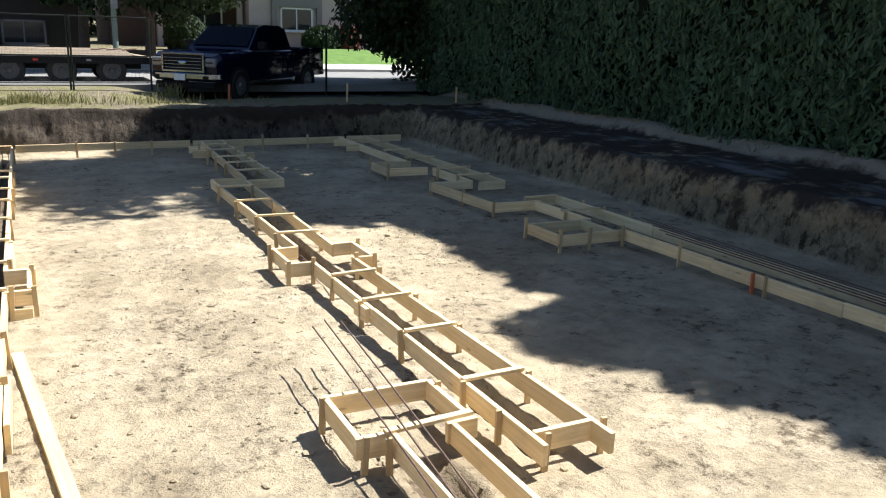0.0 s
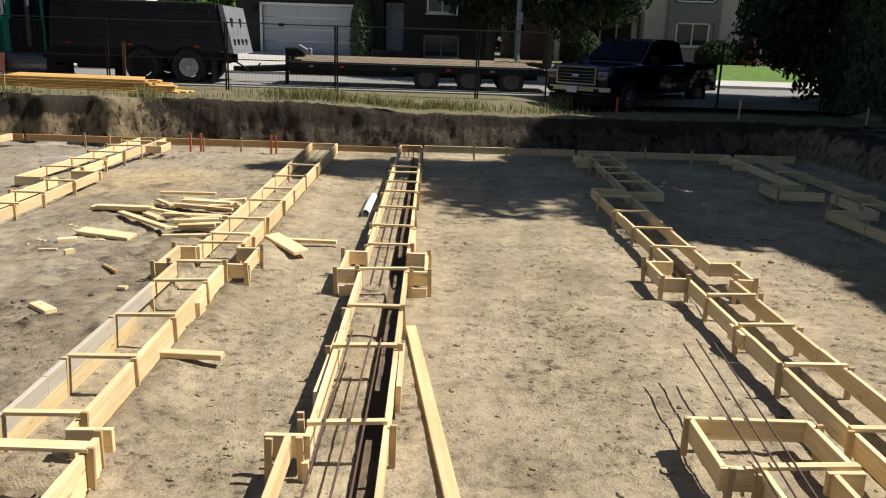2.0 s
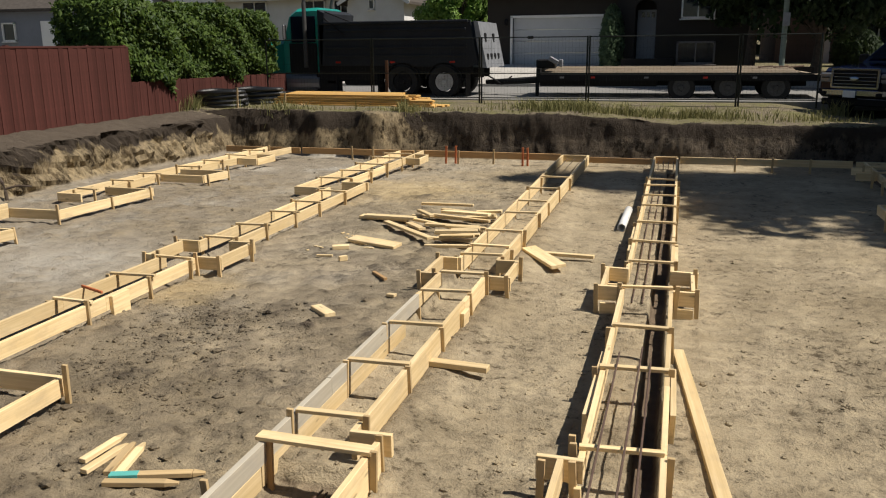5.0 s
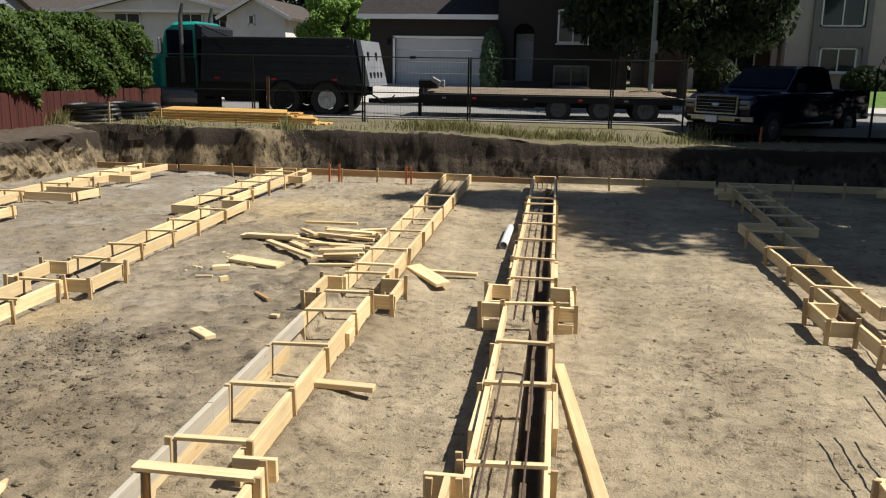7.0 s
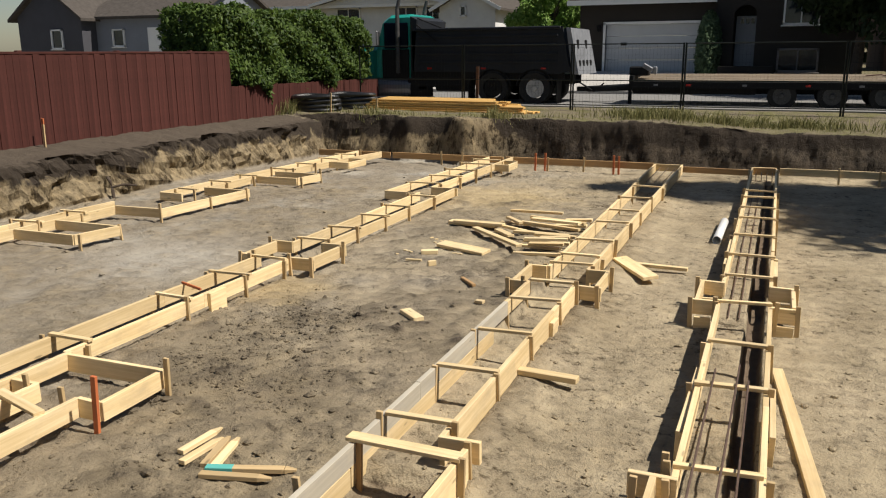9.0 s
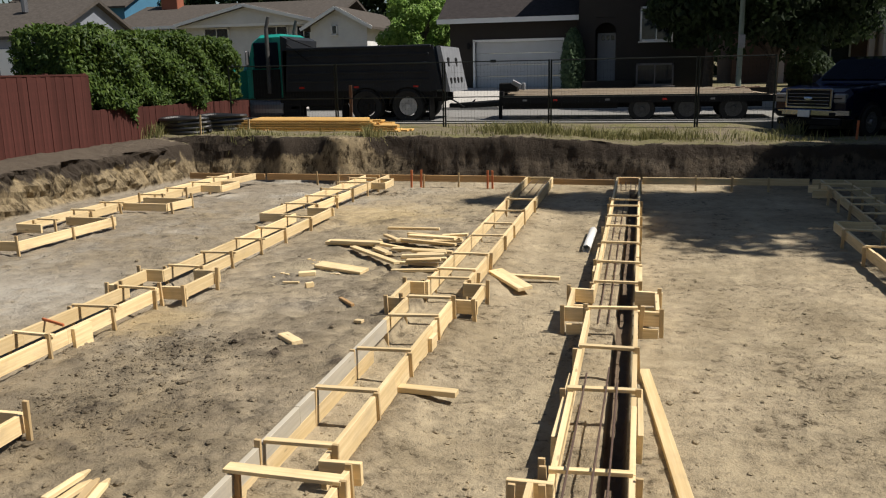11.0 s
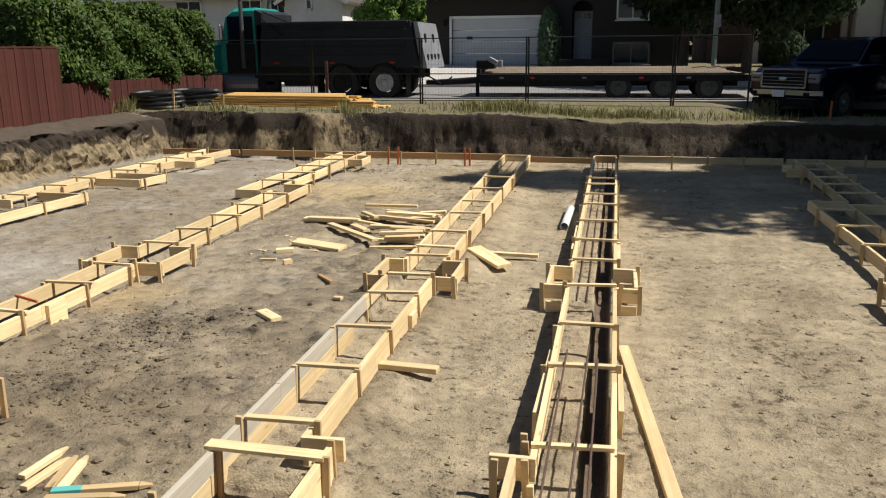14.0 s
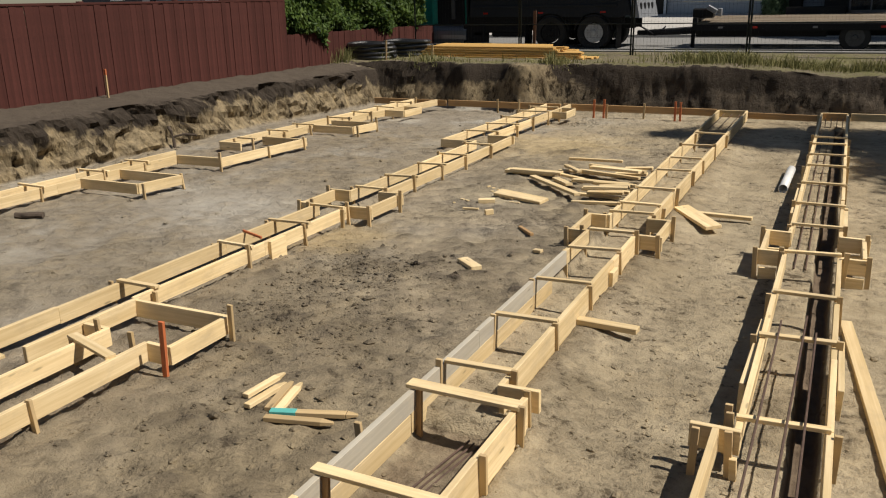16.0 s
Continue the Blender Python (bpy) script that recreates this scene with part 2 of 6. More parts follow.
    # trodden topsoil with dry grass on the level ground above
    top = mix(n, l, ramp(n, l, nb, [(0.4, (0, 0, 0)), (0.62, (1, 1, 1))]), mix(n, l, n2, (0.12, 0.095, 0.065), (0.25, 0.21, 0.15)), mix(n, l, n2, (0.10, 0.10, 0.04), (0.22, 0.2, 0.09)))
    flat = math_node(n, l, "MULTIPLY", ramp(n, l, nsep.outputs[2], [(0.75, (0, 0, 0)), (0.9, (1, 1, 1))]), math_node(n, l, "GREATER_THAN", z, 0.78))
    flat = math_node(n, l, "MULTIPLY", flat, math_node(n, l, "GREATER_THAN", math_node(n, l, "ADD", y, math_node(n, l, "MULTIPLY_ADD", n2, 2.4, -1.2)), 18.4))
    col = mix(n, l, flat, col, top)
    l.new(col, b.inputs["Base Color"])
    h = math_node(n, l, "ADD", math_node(n, l, "ADD", math_node(n, l, "MULTIPLY", n2, 0.7), math_node(n, l, "MULTIPLY", n3, 0.45)), math_node(n, l, "MULTIPLY", math_node(n, l, "MINIMUM", shade_specks, 0.5), 1.4))
    onbank = ramp(n, l, z, [(0.1, (0, 0, 0)), (0.25, (1, 1, 1))])
    h = math_node(n, l, "ADD", h, math_node(n, l, "MULTIPLY", onbank, math_node(n, l, "MULTIPLY", crumble, 1.5)))
    bump(n, l, b, h, 0.85, 0.05)
    return m


GROUND = ground_material()


# ---------------------------------------------------------------- building helpers
def bm_box(sx, sy, sz, bevel=0.0, at=(0, 0, 0)):
    bm = bmesh.new()
    bmesh.ops.create_cube(bm, size=1, matrix=Matrix.Translation(at) @ Matrix.Diagonal((sx, sy, sz, 1)))
    if bevel:
        bmesh.ops.bevel(bm, geom=bm.edges[:], offset=bevel, segments=1, affect="EDGES")
    return bm


def add_box(bm, sx, sy, sz, at, bevel=0.0, turn=None):
    m = Matrix.Translation(at) @ (turn or Matrix()) @ Matrix.Diagonal((sx, sy, sz, 1))
    made = bmesh.ops.create_cube(bm, size=1, matrix=m)
    if bevel:
        es = {e for v in made["verts"] for e in v.link_edges}
        bmesh.ops.bevel(bm, geom=list(es), offset=bevel, segments=1, affect="EDGES")
    return bm


def add_cyl(bm, p0, p1, r0, r1=None, seg=12, caps=True):
    p0, p1 = Vector(p0), Vector(p1)
    d = p1 - p0
    m = Matrix.Translation((p0 + p1) / 2) @ d.to_track_quat("Z", "Y").to_matrix().to_4x4()
    bmesh.ops.create_cone(bm, cap_ends=caps, segments=seg, radius1=r0, radius2=r0 if r1 is None else r1, depth=d.length, matrix=m)
    return bm


def add_prism(bm, profile, a, b, axis="y"):
    """A solid with that profile: (u, z) pairs in the plane across the axis, from a to b along it."""
    put = (lambda u, v, s: (u, s, v)) if axis == "y" else (lambda u, v, s: (s, u, v))
    lo = [bm.verts.new(put(u, v, a)) for u, v in profile]
    hi = [bm.verts.new(put(u, v, b)) for u, v in profile]
    k = len(profile)
    faces = [bm.faces.new(lo), bm.faces.new(hi[::-1])] + [bm.faces.new((lo[i], hi[i], hi[(i + 1) % k], lo[(i + 1) % k])) for i in range(k)]
    bmesh.ops.recalc_face_normals(bm, faces=faces)
    return bm


def link(name, bm, mat, smooth=False):
    me = bpy.data.meshes.new(name)
    bm.normal_update()
    bm.to_mesh(me)
    bm.free()
    me.materials.append(mat)
    if smooth:
        for p in me.polygons:
            p.use_smooth = True
    return new(name, me)


def part(name, bm, mat, parent, label="", smooth=False):
    """One mesh under a thing or a part, built in its thing's own axes."""
    ob = link(name, bm, mat, smooth)
    ob.parent = parent
    return tagged(ob, label)


def thing(name, at, label, category, group="", kind="", turn=0.0):
    ob = new(name)
    ob.empty_display_size = 0.2
    ob.matrix_basis = pose(*at, 0, 0, turn)
    return tagged(ob, label, category, group, kind)


MESHES = {}


def stick_mesh(length, w, h, mat, pointed=False):
    key = (round(length, 2), w, h, mat.name, pointed)
    if key not in MESHES:
        length = max(0.02, key[0])
        bm = bm_box(length, w, h, min(w, h) * 0.07)
        if pointed:
            for v in bm.verts:
                if v.co.x < 0:
                    v.co.y *= 0.4; v.co.z *= 0.4
        me = bpy.data.meshes.new("stick")
        bm.to_mesh(me); bm.free()
        me.materials.append(mat)
        MESHES[key] = me
    return MESHES[key]


def stick(name, p0, p1, w, h, mat, parent=None, label="", roll=0.0, pointed=False):
    """A straight piece of timber, w wide and h high, from p0 to p1, under a thing."""
    p0, p1 = Vector(p0), Vector(p1)
    d = p1 - p0
    xa = d.normalized()
    up = Vector((0, 0, 1)) if abs(xa.z) < 0.9 else Vector((0, 1, 0))
    ya = up.cross(xa).normalized()
    za = xa.cross(ya)
    m = Matrix((xa, ya, za)).transposed().to_4x4() @ pose(0, 0, 0, roll, 0, 0)
    m.translation = (p0 + p1) / 2
    ob = new(name, stick_mesh(d.length, w, h, mat, pointed))
    if parent is not None:
        ob.parent = parent
        m = parent.matrix_basis.inverted() @ m
    ob.matrix_basis = m
    return tagged(ob, label)


rng = random.Random(7)


# ---------------------------------------------------------------- ground
def axis_lines(pieces):
    out = []
    for a, b, step in pieces:
        k = max(1, round((b - a) / step))
        out += [a + (b - a) * i / k for i in range(k)]
    return np.array(out + [pieces[-1][1]])


LATTICE = {}


def value_noise(x, y, scale, seed, octaves=4, fall=0.5):
    """Smooth lattice noise in -1..1 on arrays."""
    total, amp, norm = np.zeros_like(x), 1.0, 0.0
    for o in range(octaves):
        if (seed, o) not in LATTICE:
            LATTICE[seed, o] = np.random.RandomState(seed * 17 + o).uniform(-1, 1, (256, 256))
        g = LATTICE[seed, o]
        u, v = x / scale * 2 ** o + 91.7 * o, y / scale * 2 ** o + 37.3 * o
        iu, iv = np.floor(u).astype(int), np.floor(v).astype(int)
        fu, fv = u - iu, v - iv
        fu, fv = fu * fu * (3 - 2 * fu), fv * fv * (3 - 2 * fv)
        a, b2, c, d = (g[(iu + i) % 256, (iv + j) % 256] for i, j in ((0, 0), (1, 0), (0, 1), (1, 1)))
        total += amp * ((a * (1 - fu) + b2 * fu) * (1 - fv) + (c * (1 - fu) + d * fu) * fv)
        norm += amp
        amp *= fall
    return total / norm


def smooth01(t):
    t = np.clip(t, 0, 1)
    return t * t * (3 - 2 * t)


def ground_height(X, Y):
    big = value_noise(X, Y, 2.6, 3)
    mid = value_noise(X, Y, 0.5, 5)
    fine = value_noise(X, Y, 0.13, 9, 3, 0.65)
    rough = 0.75 + 0.75 * smooth01((-2.2 - X) / 0.6)
    dents = np.maximum(0, value_noise(X, Y, 0.3, 25, 2, 0.6) - 0.3)
    floor = 0.018 * big + 0.014 * mid * rough + 0.021 * fine * rough - 0.03 * dents * rough
    clod = np.maximum(0, value_noise(X, Y, 0.22, 21, 2) - 0.25) * np.maximum(0, value_noise(X, Y, 1.3, 23, 2) + 0.05)
    floor += clod * np.where((X < -2.4) & (X > -5.0), np.where(Y < 6.8, 0.15, 0.09), 0.05)
    # the floor stands a little higher to the west and below the hedge
    level = 1 - smooth01((Y - 13.0) / 4.0)
    floor += 0.065 * smooth01((-1.2 - X) / 0.5) * level + (0.03 * smooth01((X - 1.5) / 0.5) + 0.025 * smooth01((X - 4.6) / 1.0)) * level
    # hand-dug trenches inside the forms
    for cx, half, y0, y1, deep in ((-0.045, 0.07, 2.0, 17.2, 0.14), (3.15, 0.13, 3.7, 12.6, 0.22), (-2.0, 0.24, 4.3, 15.0, 0.09), (-1.9, 0.33, 2.0, 4.1, 0.12), (-5.28, 0.14, 4.6, 12.2, 0.10), (-4.52, 0.18, 2.0, 3.7, 0.10), (2.36, 0.15, 2.0, 3.9, 0.10), (3.8, 0.2, 13.2, 17.2, 0.1)):
        edge = np.abs(X - cx - 0.012 * value_noise(Y, Y * 0, 0.9, 31, 3)) - half
        floor -= deep * smooth01(-edge / 0.035 + 0.5) * ((Y > y0) & (Y < y1))
    wob = 0.22 * value_noise(X, Y, 2.6, 41, 2, 0.4)
    # banks: distance outside the pit, in metres
    far = Y - 18.15 - 0.45 * wob + 0.62 * np.exp(-((X + 6.65) / 0.48) ** 2) + 0.28 * np.exp(-((X + 8.25) / 0.32) ** 2)
    left = -10.85 - X - wob + 0.35 * smooth01((Y - 15.5) / 2.5)
    right = X - 8.7 - wob
    near = 1.35 - Y - 0.5 * wob
    crest = np.maximum.reduce([0.9 * smooth01(near / 0.5), (1.03 - 0.17 * smooth01((X + 3.0) / 3.5)) * smooth01(far / 0.38),
                               0.86 * smooth01(left / 0.36) + 0.13 * smooth01((left - 0.35) / 0.8),
                               0.76 * smooth01(right / 0.36) + 0.03 * smooth01((right - 0.5) / 1.5) + 0.19 * smooth01((X - 10.95 - 0.5 * wob) / 0.28)])
    up = crest + (0.05 * big + 0.04 * mid + 0.02 * fine) * smooth01((crest - 0.5) / 0.4)
    inside = smooth01(crest / 0.12)
    h = floor * (1 - inside) + up * inside
    # the land beyond: level by the street, rising to the houses
    street = smooth01((Y - 20.5) / 2.0)
    dip = 0.27 * smooth01((X - 2.2) / 2.2) * (1 - smooth01((Y - 25.5) / 4.0))
    h = h * (1 - street) + (1.0 - dip) * street + street * 0.02 * big
    return h + 0.62 * smooth01((Y - 29.5) / 6.5) + 2.0 * smooth01((Y - 60) / 100)


def build_ground():
    xs = axis_lines([(-400, -60, 40), (-60, -16, 2), (-16, -12.2, 0.25), (-12.2, -11.5, 0.07), (-11.5, -10.3, 0.032), (-10.3, -5.2, 0.07), (-5.2, -2.3, 0.04), (-2.3, -0.16, 0.04), (-0.16, 0.07, 0.016), (0.07, 2.95, 0.04), (2.95, 3.35, 0.025), (3.35, 4.2, 0.04),
                     (4.2, 8.4, 0.07), (8.4, 9.4, 0.04), (9.4, 10.8, 0.12), (10.8, 11.5, 0.06), (11.5, 13, 0.25), (13, 60, 2), (60, 400, 40)])
    ys = axis_lines([(-200, -20, 20), (-20, 0.6, 1), (0.6, 2.4, 0.15), (2.4, 9, 0.04), (9, 17.6, 0.06), (17.6, 19, 0.045), (19, 24, 0.2),
                     (24, 60, 1), (60, 200, 20), (200, 900, 100)])
    X, Y = np.meshgrid(xs, ys)
    Z = ground_height(X, Y)
    # crumbling relief on the banks: lumps that vary with height too
    steep = smooth01(np.hypot(*np.gradient(Z, ys, xs)) / 0.8 - 0.3) * smooth01((Z - 0.06) / 0.12)
    lump = value_noise(X + 0.7 * Y, Z * 1.3 + 0.3 * Y, 0.55, 61, 4, 0.6) + 0.5 * value_noise(X + 0.6 * Y, Z, 0.16, 67, 3, 0.6)
    Y = Y - 0.09 * steep * (lump + value_noise(X, Z * 2.2, 0.9, 71, 3)) * (Y > 16.5)
    ridge = np.abs(value_noise(Y, Z * 1.6, 0.5, 73, 3, 0.55)) - 0.3
    chunk = value_noise(X + 1.3 * Y, Z * 1.1, 0.24, 79, 3, 0.6)
    X = X + steep * (0.75 * lump + 1.2 * ridge + 0.55 * chunk) * np.where(X < 0, -0.22, 0.07) * (Y < 17.5)
    ny, nx = X.shape
    co = np.stack([X, Y, Z], -1).reshape(-1, 3)
    i = (np.arange(ny - 1)[:, None] * nx + np.arange(nx - 1)[None]).reshape(-1)
    quads = np.stack([i, i + 1, i + nx + 1, i + nx], -1)
    me = bpy.data.meshes.new("ground")
    me.from_pydata(co.tolist(), [], quads.tolist())
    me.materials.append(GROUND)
    # smooth floor, broken faces on the west bank
    face = 0.25 * (steep[:-1, :-1] + steep[1:, :-1] + steep[:-1, 1:] + steep[1:, 1:])
    me.polygons.foreach_set("use_smooth", ((face < 0.35) | (X[:-1, :-1] > -9.8)).reshape(-1))
    tagged(new("ground", me), "bare sandy earth of an excavated pit with dark topsoil banks", "ground", kind="structure")


build_ground()


def height_at(x, y):
    return float(ground_height(np.array([[float(x)]]), np.array([[float(y)]]))[0, 0])


# ---------------------------------------------------------------- timber footing forms
TOP = 0.26


class Form:
    """One run of footing formwork: boards on edge, stakes and spreaders nailed across."""

    def __init__(self, label, at, z0=0.12, group="footing forms", skew=False):
        self.z0 = z0
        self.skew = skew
        self.ob = thing("footing_form", (*at, 0.0), label, "formwork", group)

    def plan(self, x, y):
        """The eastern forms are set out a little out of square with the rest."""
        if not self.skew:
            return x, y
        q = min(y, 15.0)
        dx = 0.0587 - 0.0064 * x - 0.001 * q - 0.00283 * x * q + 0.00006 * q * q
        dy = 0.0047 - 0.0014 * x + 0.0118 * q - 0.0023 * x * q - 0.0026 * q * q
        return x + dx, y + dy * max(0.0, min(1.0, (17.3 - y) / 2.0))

    def board(self, x0, y0, x1, y1, z0=None, z1=TOP, mat=None, thick=0.038, label=""):
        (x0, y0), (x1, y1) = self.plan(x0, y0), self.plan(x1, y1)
        z0 = self.z0 if z0 is None else z0
        dz = rng.uniform(-0.006, 0.006)
        stick("board", (x0, y0, (z0 + z1) / 2 + dz), (x1, y1, (z0 + z1) / 2 + dz + rng.uniform(-0.006, 0.006)), thick, z1 - z0,
              mat or PINE, self.ob, label, rng.uniform(-1.5, 1.5))

    def run(self, x, y0, y1, cuts=(), x2=None, z0=None, mats=None):
        """Boards end to end along y."""
        z0 = self.z0 if z0 is None else z0
        x2 = x if x2 is None else x2
        ys = [y0, *cuts, y1]
        for k, (a, b) in enumerate(zip(ys, ys[1:])):
            f = lambda y: x + (x2 - x) * (y - y0) / (y1 - y0)
            self.board(f(a), a + 0.002, f(b), b - 0.002, z0, TOP, mats[k % len(mats)] if mats else None)

    def cross(self, y, x0, x1, z0=None, z1=TOP, mat=None):
        self.board(x0, y, x1, y, z0, z1, mat)

    def bar(self, x0, y0, x1, y1, z=TOP, w=0.085, mat=None):
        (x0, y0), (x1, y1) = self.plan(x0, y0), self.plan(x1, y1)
        stick("spreader", (x0, y0, z + 0.013 + rng.uniform(0, 0.004)), (x1, y1, z + 0.013 + rng.uniform(0, 0.008)), w * rng.choice((0.45, 0.5, 0.6)), 0.025, mat or PINE, self.ob)

    def stake(self, x, y, top=None, mat=None, label=""):
        top = TOP + rng.choice((0.02, 0.04, 0.1)) if top is None else top
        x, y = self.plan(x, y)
        lean = rng.uniform(-0.025, 0.025)
        stick("stake", (x, y, -0.12), (x + lean, y + rng.uniform(-0.02, 0.02), top), 0.042, 0.024, mat or STAKE, self.ob, label)

    def bars(self, xl, xr, ys, over=0.03, stakes=True):
        for y in ys:
            s = rng.uniform(-0.04, 0.04)
            self.bar(xl - rng.uniform(0, over), y, xr + rng.uniform(0, over), y + s)
            if stakes:
                self.stake(xl - 0.035, y - 0.05, TOP + rng.choice((0.0, 0.02, 0.05)))
                self.stake(xr + 0.035, y + s - 0.05, TOP + rng.choice((0.0, 0.02, 0.05)))

    def bump(self, x, out, y0, y1, low=False):
        """A widened pad: the run stops and a short box stands out by `out`."""
        e = math.copysign(0.06, out)
        for y in (y0, y1):
            self.cross(y, x - e * 0.2, x + out + e, 0.115)
            if low:
                self.cross(y - 0.04, x + e, x + out + e * 0.2, -0.02, 0.10)
        self.board(x + out, y0 + 0.02, x + out, y1 - 0.02)
        self.stake(x + out + e * 0.7, y0 - 0.04, TOP + 0.03)
        self.stake(x + e * 0.6, y0 - 0.045, TOP + 0.06)
        self.stake(x + out + e * 0.7, y1 - 0.06, TOP + 0.06)


def form_d():
    f = Form("long timber footing form over a dug trench, sunlit", (-0.15, 10), 0.115)
    f.run(-0.38, 4.22, 7.72, (6.1,)); f.run(-0.38, 8.4, 17.4, (10.3, 13.2))
    f.run(0.07, 2.0, 7.72, (4.4, 5.4)); f.run(0.07, 8.4, 17.4, (10.0, 12.6, 15.2))
    f.run(-0.49, 2.0, 4.2)
    f.cross(4.22, -0.63, -0.36, 0.115); f.board(-0.40, 4.15, -0.36, 4.15, -0.05, 0.12)
    f.board(-0.43, 4.9, -0.41, 6.05, 0.02, 0.22); f.board(0.115, 4.95, 0.11, 5.75, 0.05, 0.25)
    f.board(-0.42, 9.3, -0.42, 10.6, 0.03, 0.24); f.board(0.11, 8.9, 0.11, 9.7, 0.03, 0.25)
    f.cross(17.4, -0.38, 0.07, mat=PINE_DARK)
    f.bump(-0.38, -0.2, 7.72, 8.4, True); f.bump(0.07, 0.2, 7.72, 8.4, True)
    f.bars(-0.38, 0.07, (14.38, 13.71, 12.79, 11.94, 10.77, 9.65, 8.69, 7.69, 6.56, 5.61, 4.35))
    f.bar(-0.5, 3.38, 0.1, 3.32); f.stake(-0.6, 4.12, TOP + 0.02); f.stake(-0.40, 4.16, TOP + 0.01)
    f.stake(-0.42, 16.9); f.stake(0.11, 16.9); f.stake(-0.45, 4.4, TOP + 0.05)


def form_c():
    f = Form("long timber footing form with grey weathered boards", (-2.0, 10))
    f.run(-2.23, 2.0, 7.78, (2.75, 4.95, 7.0), mats=[PINE, GREYWOOD, GREYWOOD, PINE], z0=0.125)
    f.board(-2.232, 2.0, -2.232, 3.9, -0.02, 0.122); f.board(-2.232, 3.91, -2.232, 6.6, -0.02, 0.122)
    f.run(-2.2, 8.45, 17.35, (11.3, 14.3), x2=-2.28, z0=0.07)
    f.run(-1.57, 2.0, 4.2, (3.4,), z0=0.02); f.run(-1.76, 4.24, 7.78, (6.9,), z0=0.035); f.run(-1.77, 8.45, 17.35, (10.9, 14.3), x2=-1.74, z0=0.06)
    f.cross(4.22, -1.77, -1.5, 0.115); f.cross(17.35, -2.28, -1.74)
    f.bump(-2.23, -0.17, 7.78, 8.45); f.bump(-1.76, 0.21, 7.78, 8.45)
    f.board(-1.72, 6.72, -1.72, 6.9, 0.02, 0.2)
    f.bars(-2.2, -1.76, (14.24, 13.0, 11.9, 10.97, 9.82, 9.0, 8.57, 7.78, 7.12, 6.16, 5.28, 4.38))
    for y in (4.0, 2.97):
        f.bar(-2.27, y, -1.53, y - 0.01, w=0.16)
        f.stake(-2.2, y - 0.03, TOP - 0.01, PINE_DARK); f.stake(-1.53, y - 0.05, TOP + 0.03)
    f.stake(-2.27, 3.45, TOP + 0.03); f.stake(-1.53, 3.42, TOP + 0.02); f.stake(-1.55, 4.16, TOP + 0.03)


def form_e():
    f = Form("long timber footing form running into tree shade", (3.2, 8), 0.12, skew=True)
    f.run(2.93, 3.46, 7.8, (6.15,)); f.run(2.95, 8.5, 13.15, (10.9,))
    f.run(3.39, 3.42, 7.86, (5.9,)); f.run(3.37, 8.45, 13.0, (10.6,), x2=3.46)
    f.cross(3.63, 2.95, 3.38)
    f.bump(2.94, -0.26, 7.82, 8.5); f.bump(3.38, 0.22, 7.86, 8.46)
    f.board(2.89, 6.2, 2.89, 6.5, 0.12, 0.25)
    f.bars(2.93, 3.39, (4.47, 5.5, 6.38, 7.22, 9.13, 10.13, 11.22, 12.4))
    f.cross(13.15, 2.95, 3.5)
    f.run(3.5, 13.15, 17.4, (15.0,), x2=3.7); f.run(4.08, 12.97, 17.4, (15.2,), x2=4.15); f.cross(12.97, 3.5, 4.1)
    f.bars(3.55, 4.1, (13.9, 14.8, 15.5, 16.2, 16.8))
    f.cross(16.2, 3.25, 3.6); f.cross(16.75, 3.3, 3.65); f.cross(15.9, 4.12, 4.4); f.cross(16.6, 4.15, 4.4)
    f.stake(2.9, 3.95); f.stake(3.44, 3.6, TOP + 0.02); f.stake(2.98, 3.55, TOP + 0.02)
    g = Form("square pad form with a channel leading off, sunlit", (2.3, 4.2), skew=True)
    g.cross(4.6, 1.93, 2.71); g.run(1.94, 3.98, 4.6); g.run(2.70, 3.95, 4.6)
    g.cross(3.98, 1.92, 2.16); g.cross(3.95, 2.52, 2.73)
    g.run(2.15, 1.8, 3.96); g.run(2.56, 1.8, 3.94)
    g.bar(2.1, 3.95, 2.72, 4.0)
    for x, y in ((1.90, 4.53), (1.95, 3.93), (2.11, 3.88), (2.75, 4.5)):
        g.stake(x, y, TOP + 0.02)


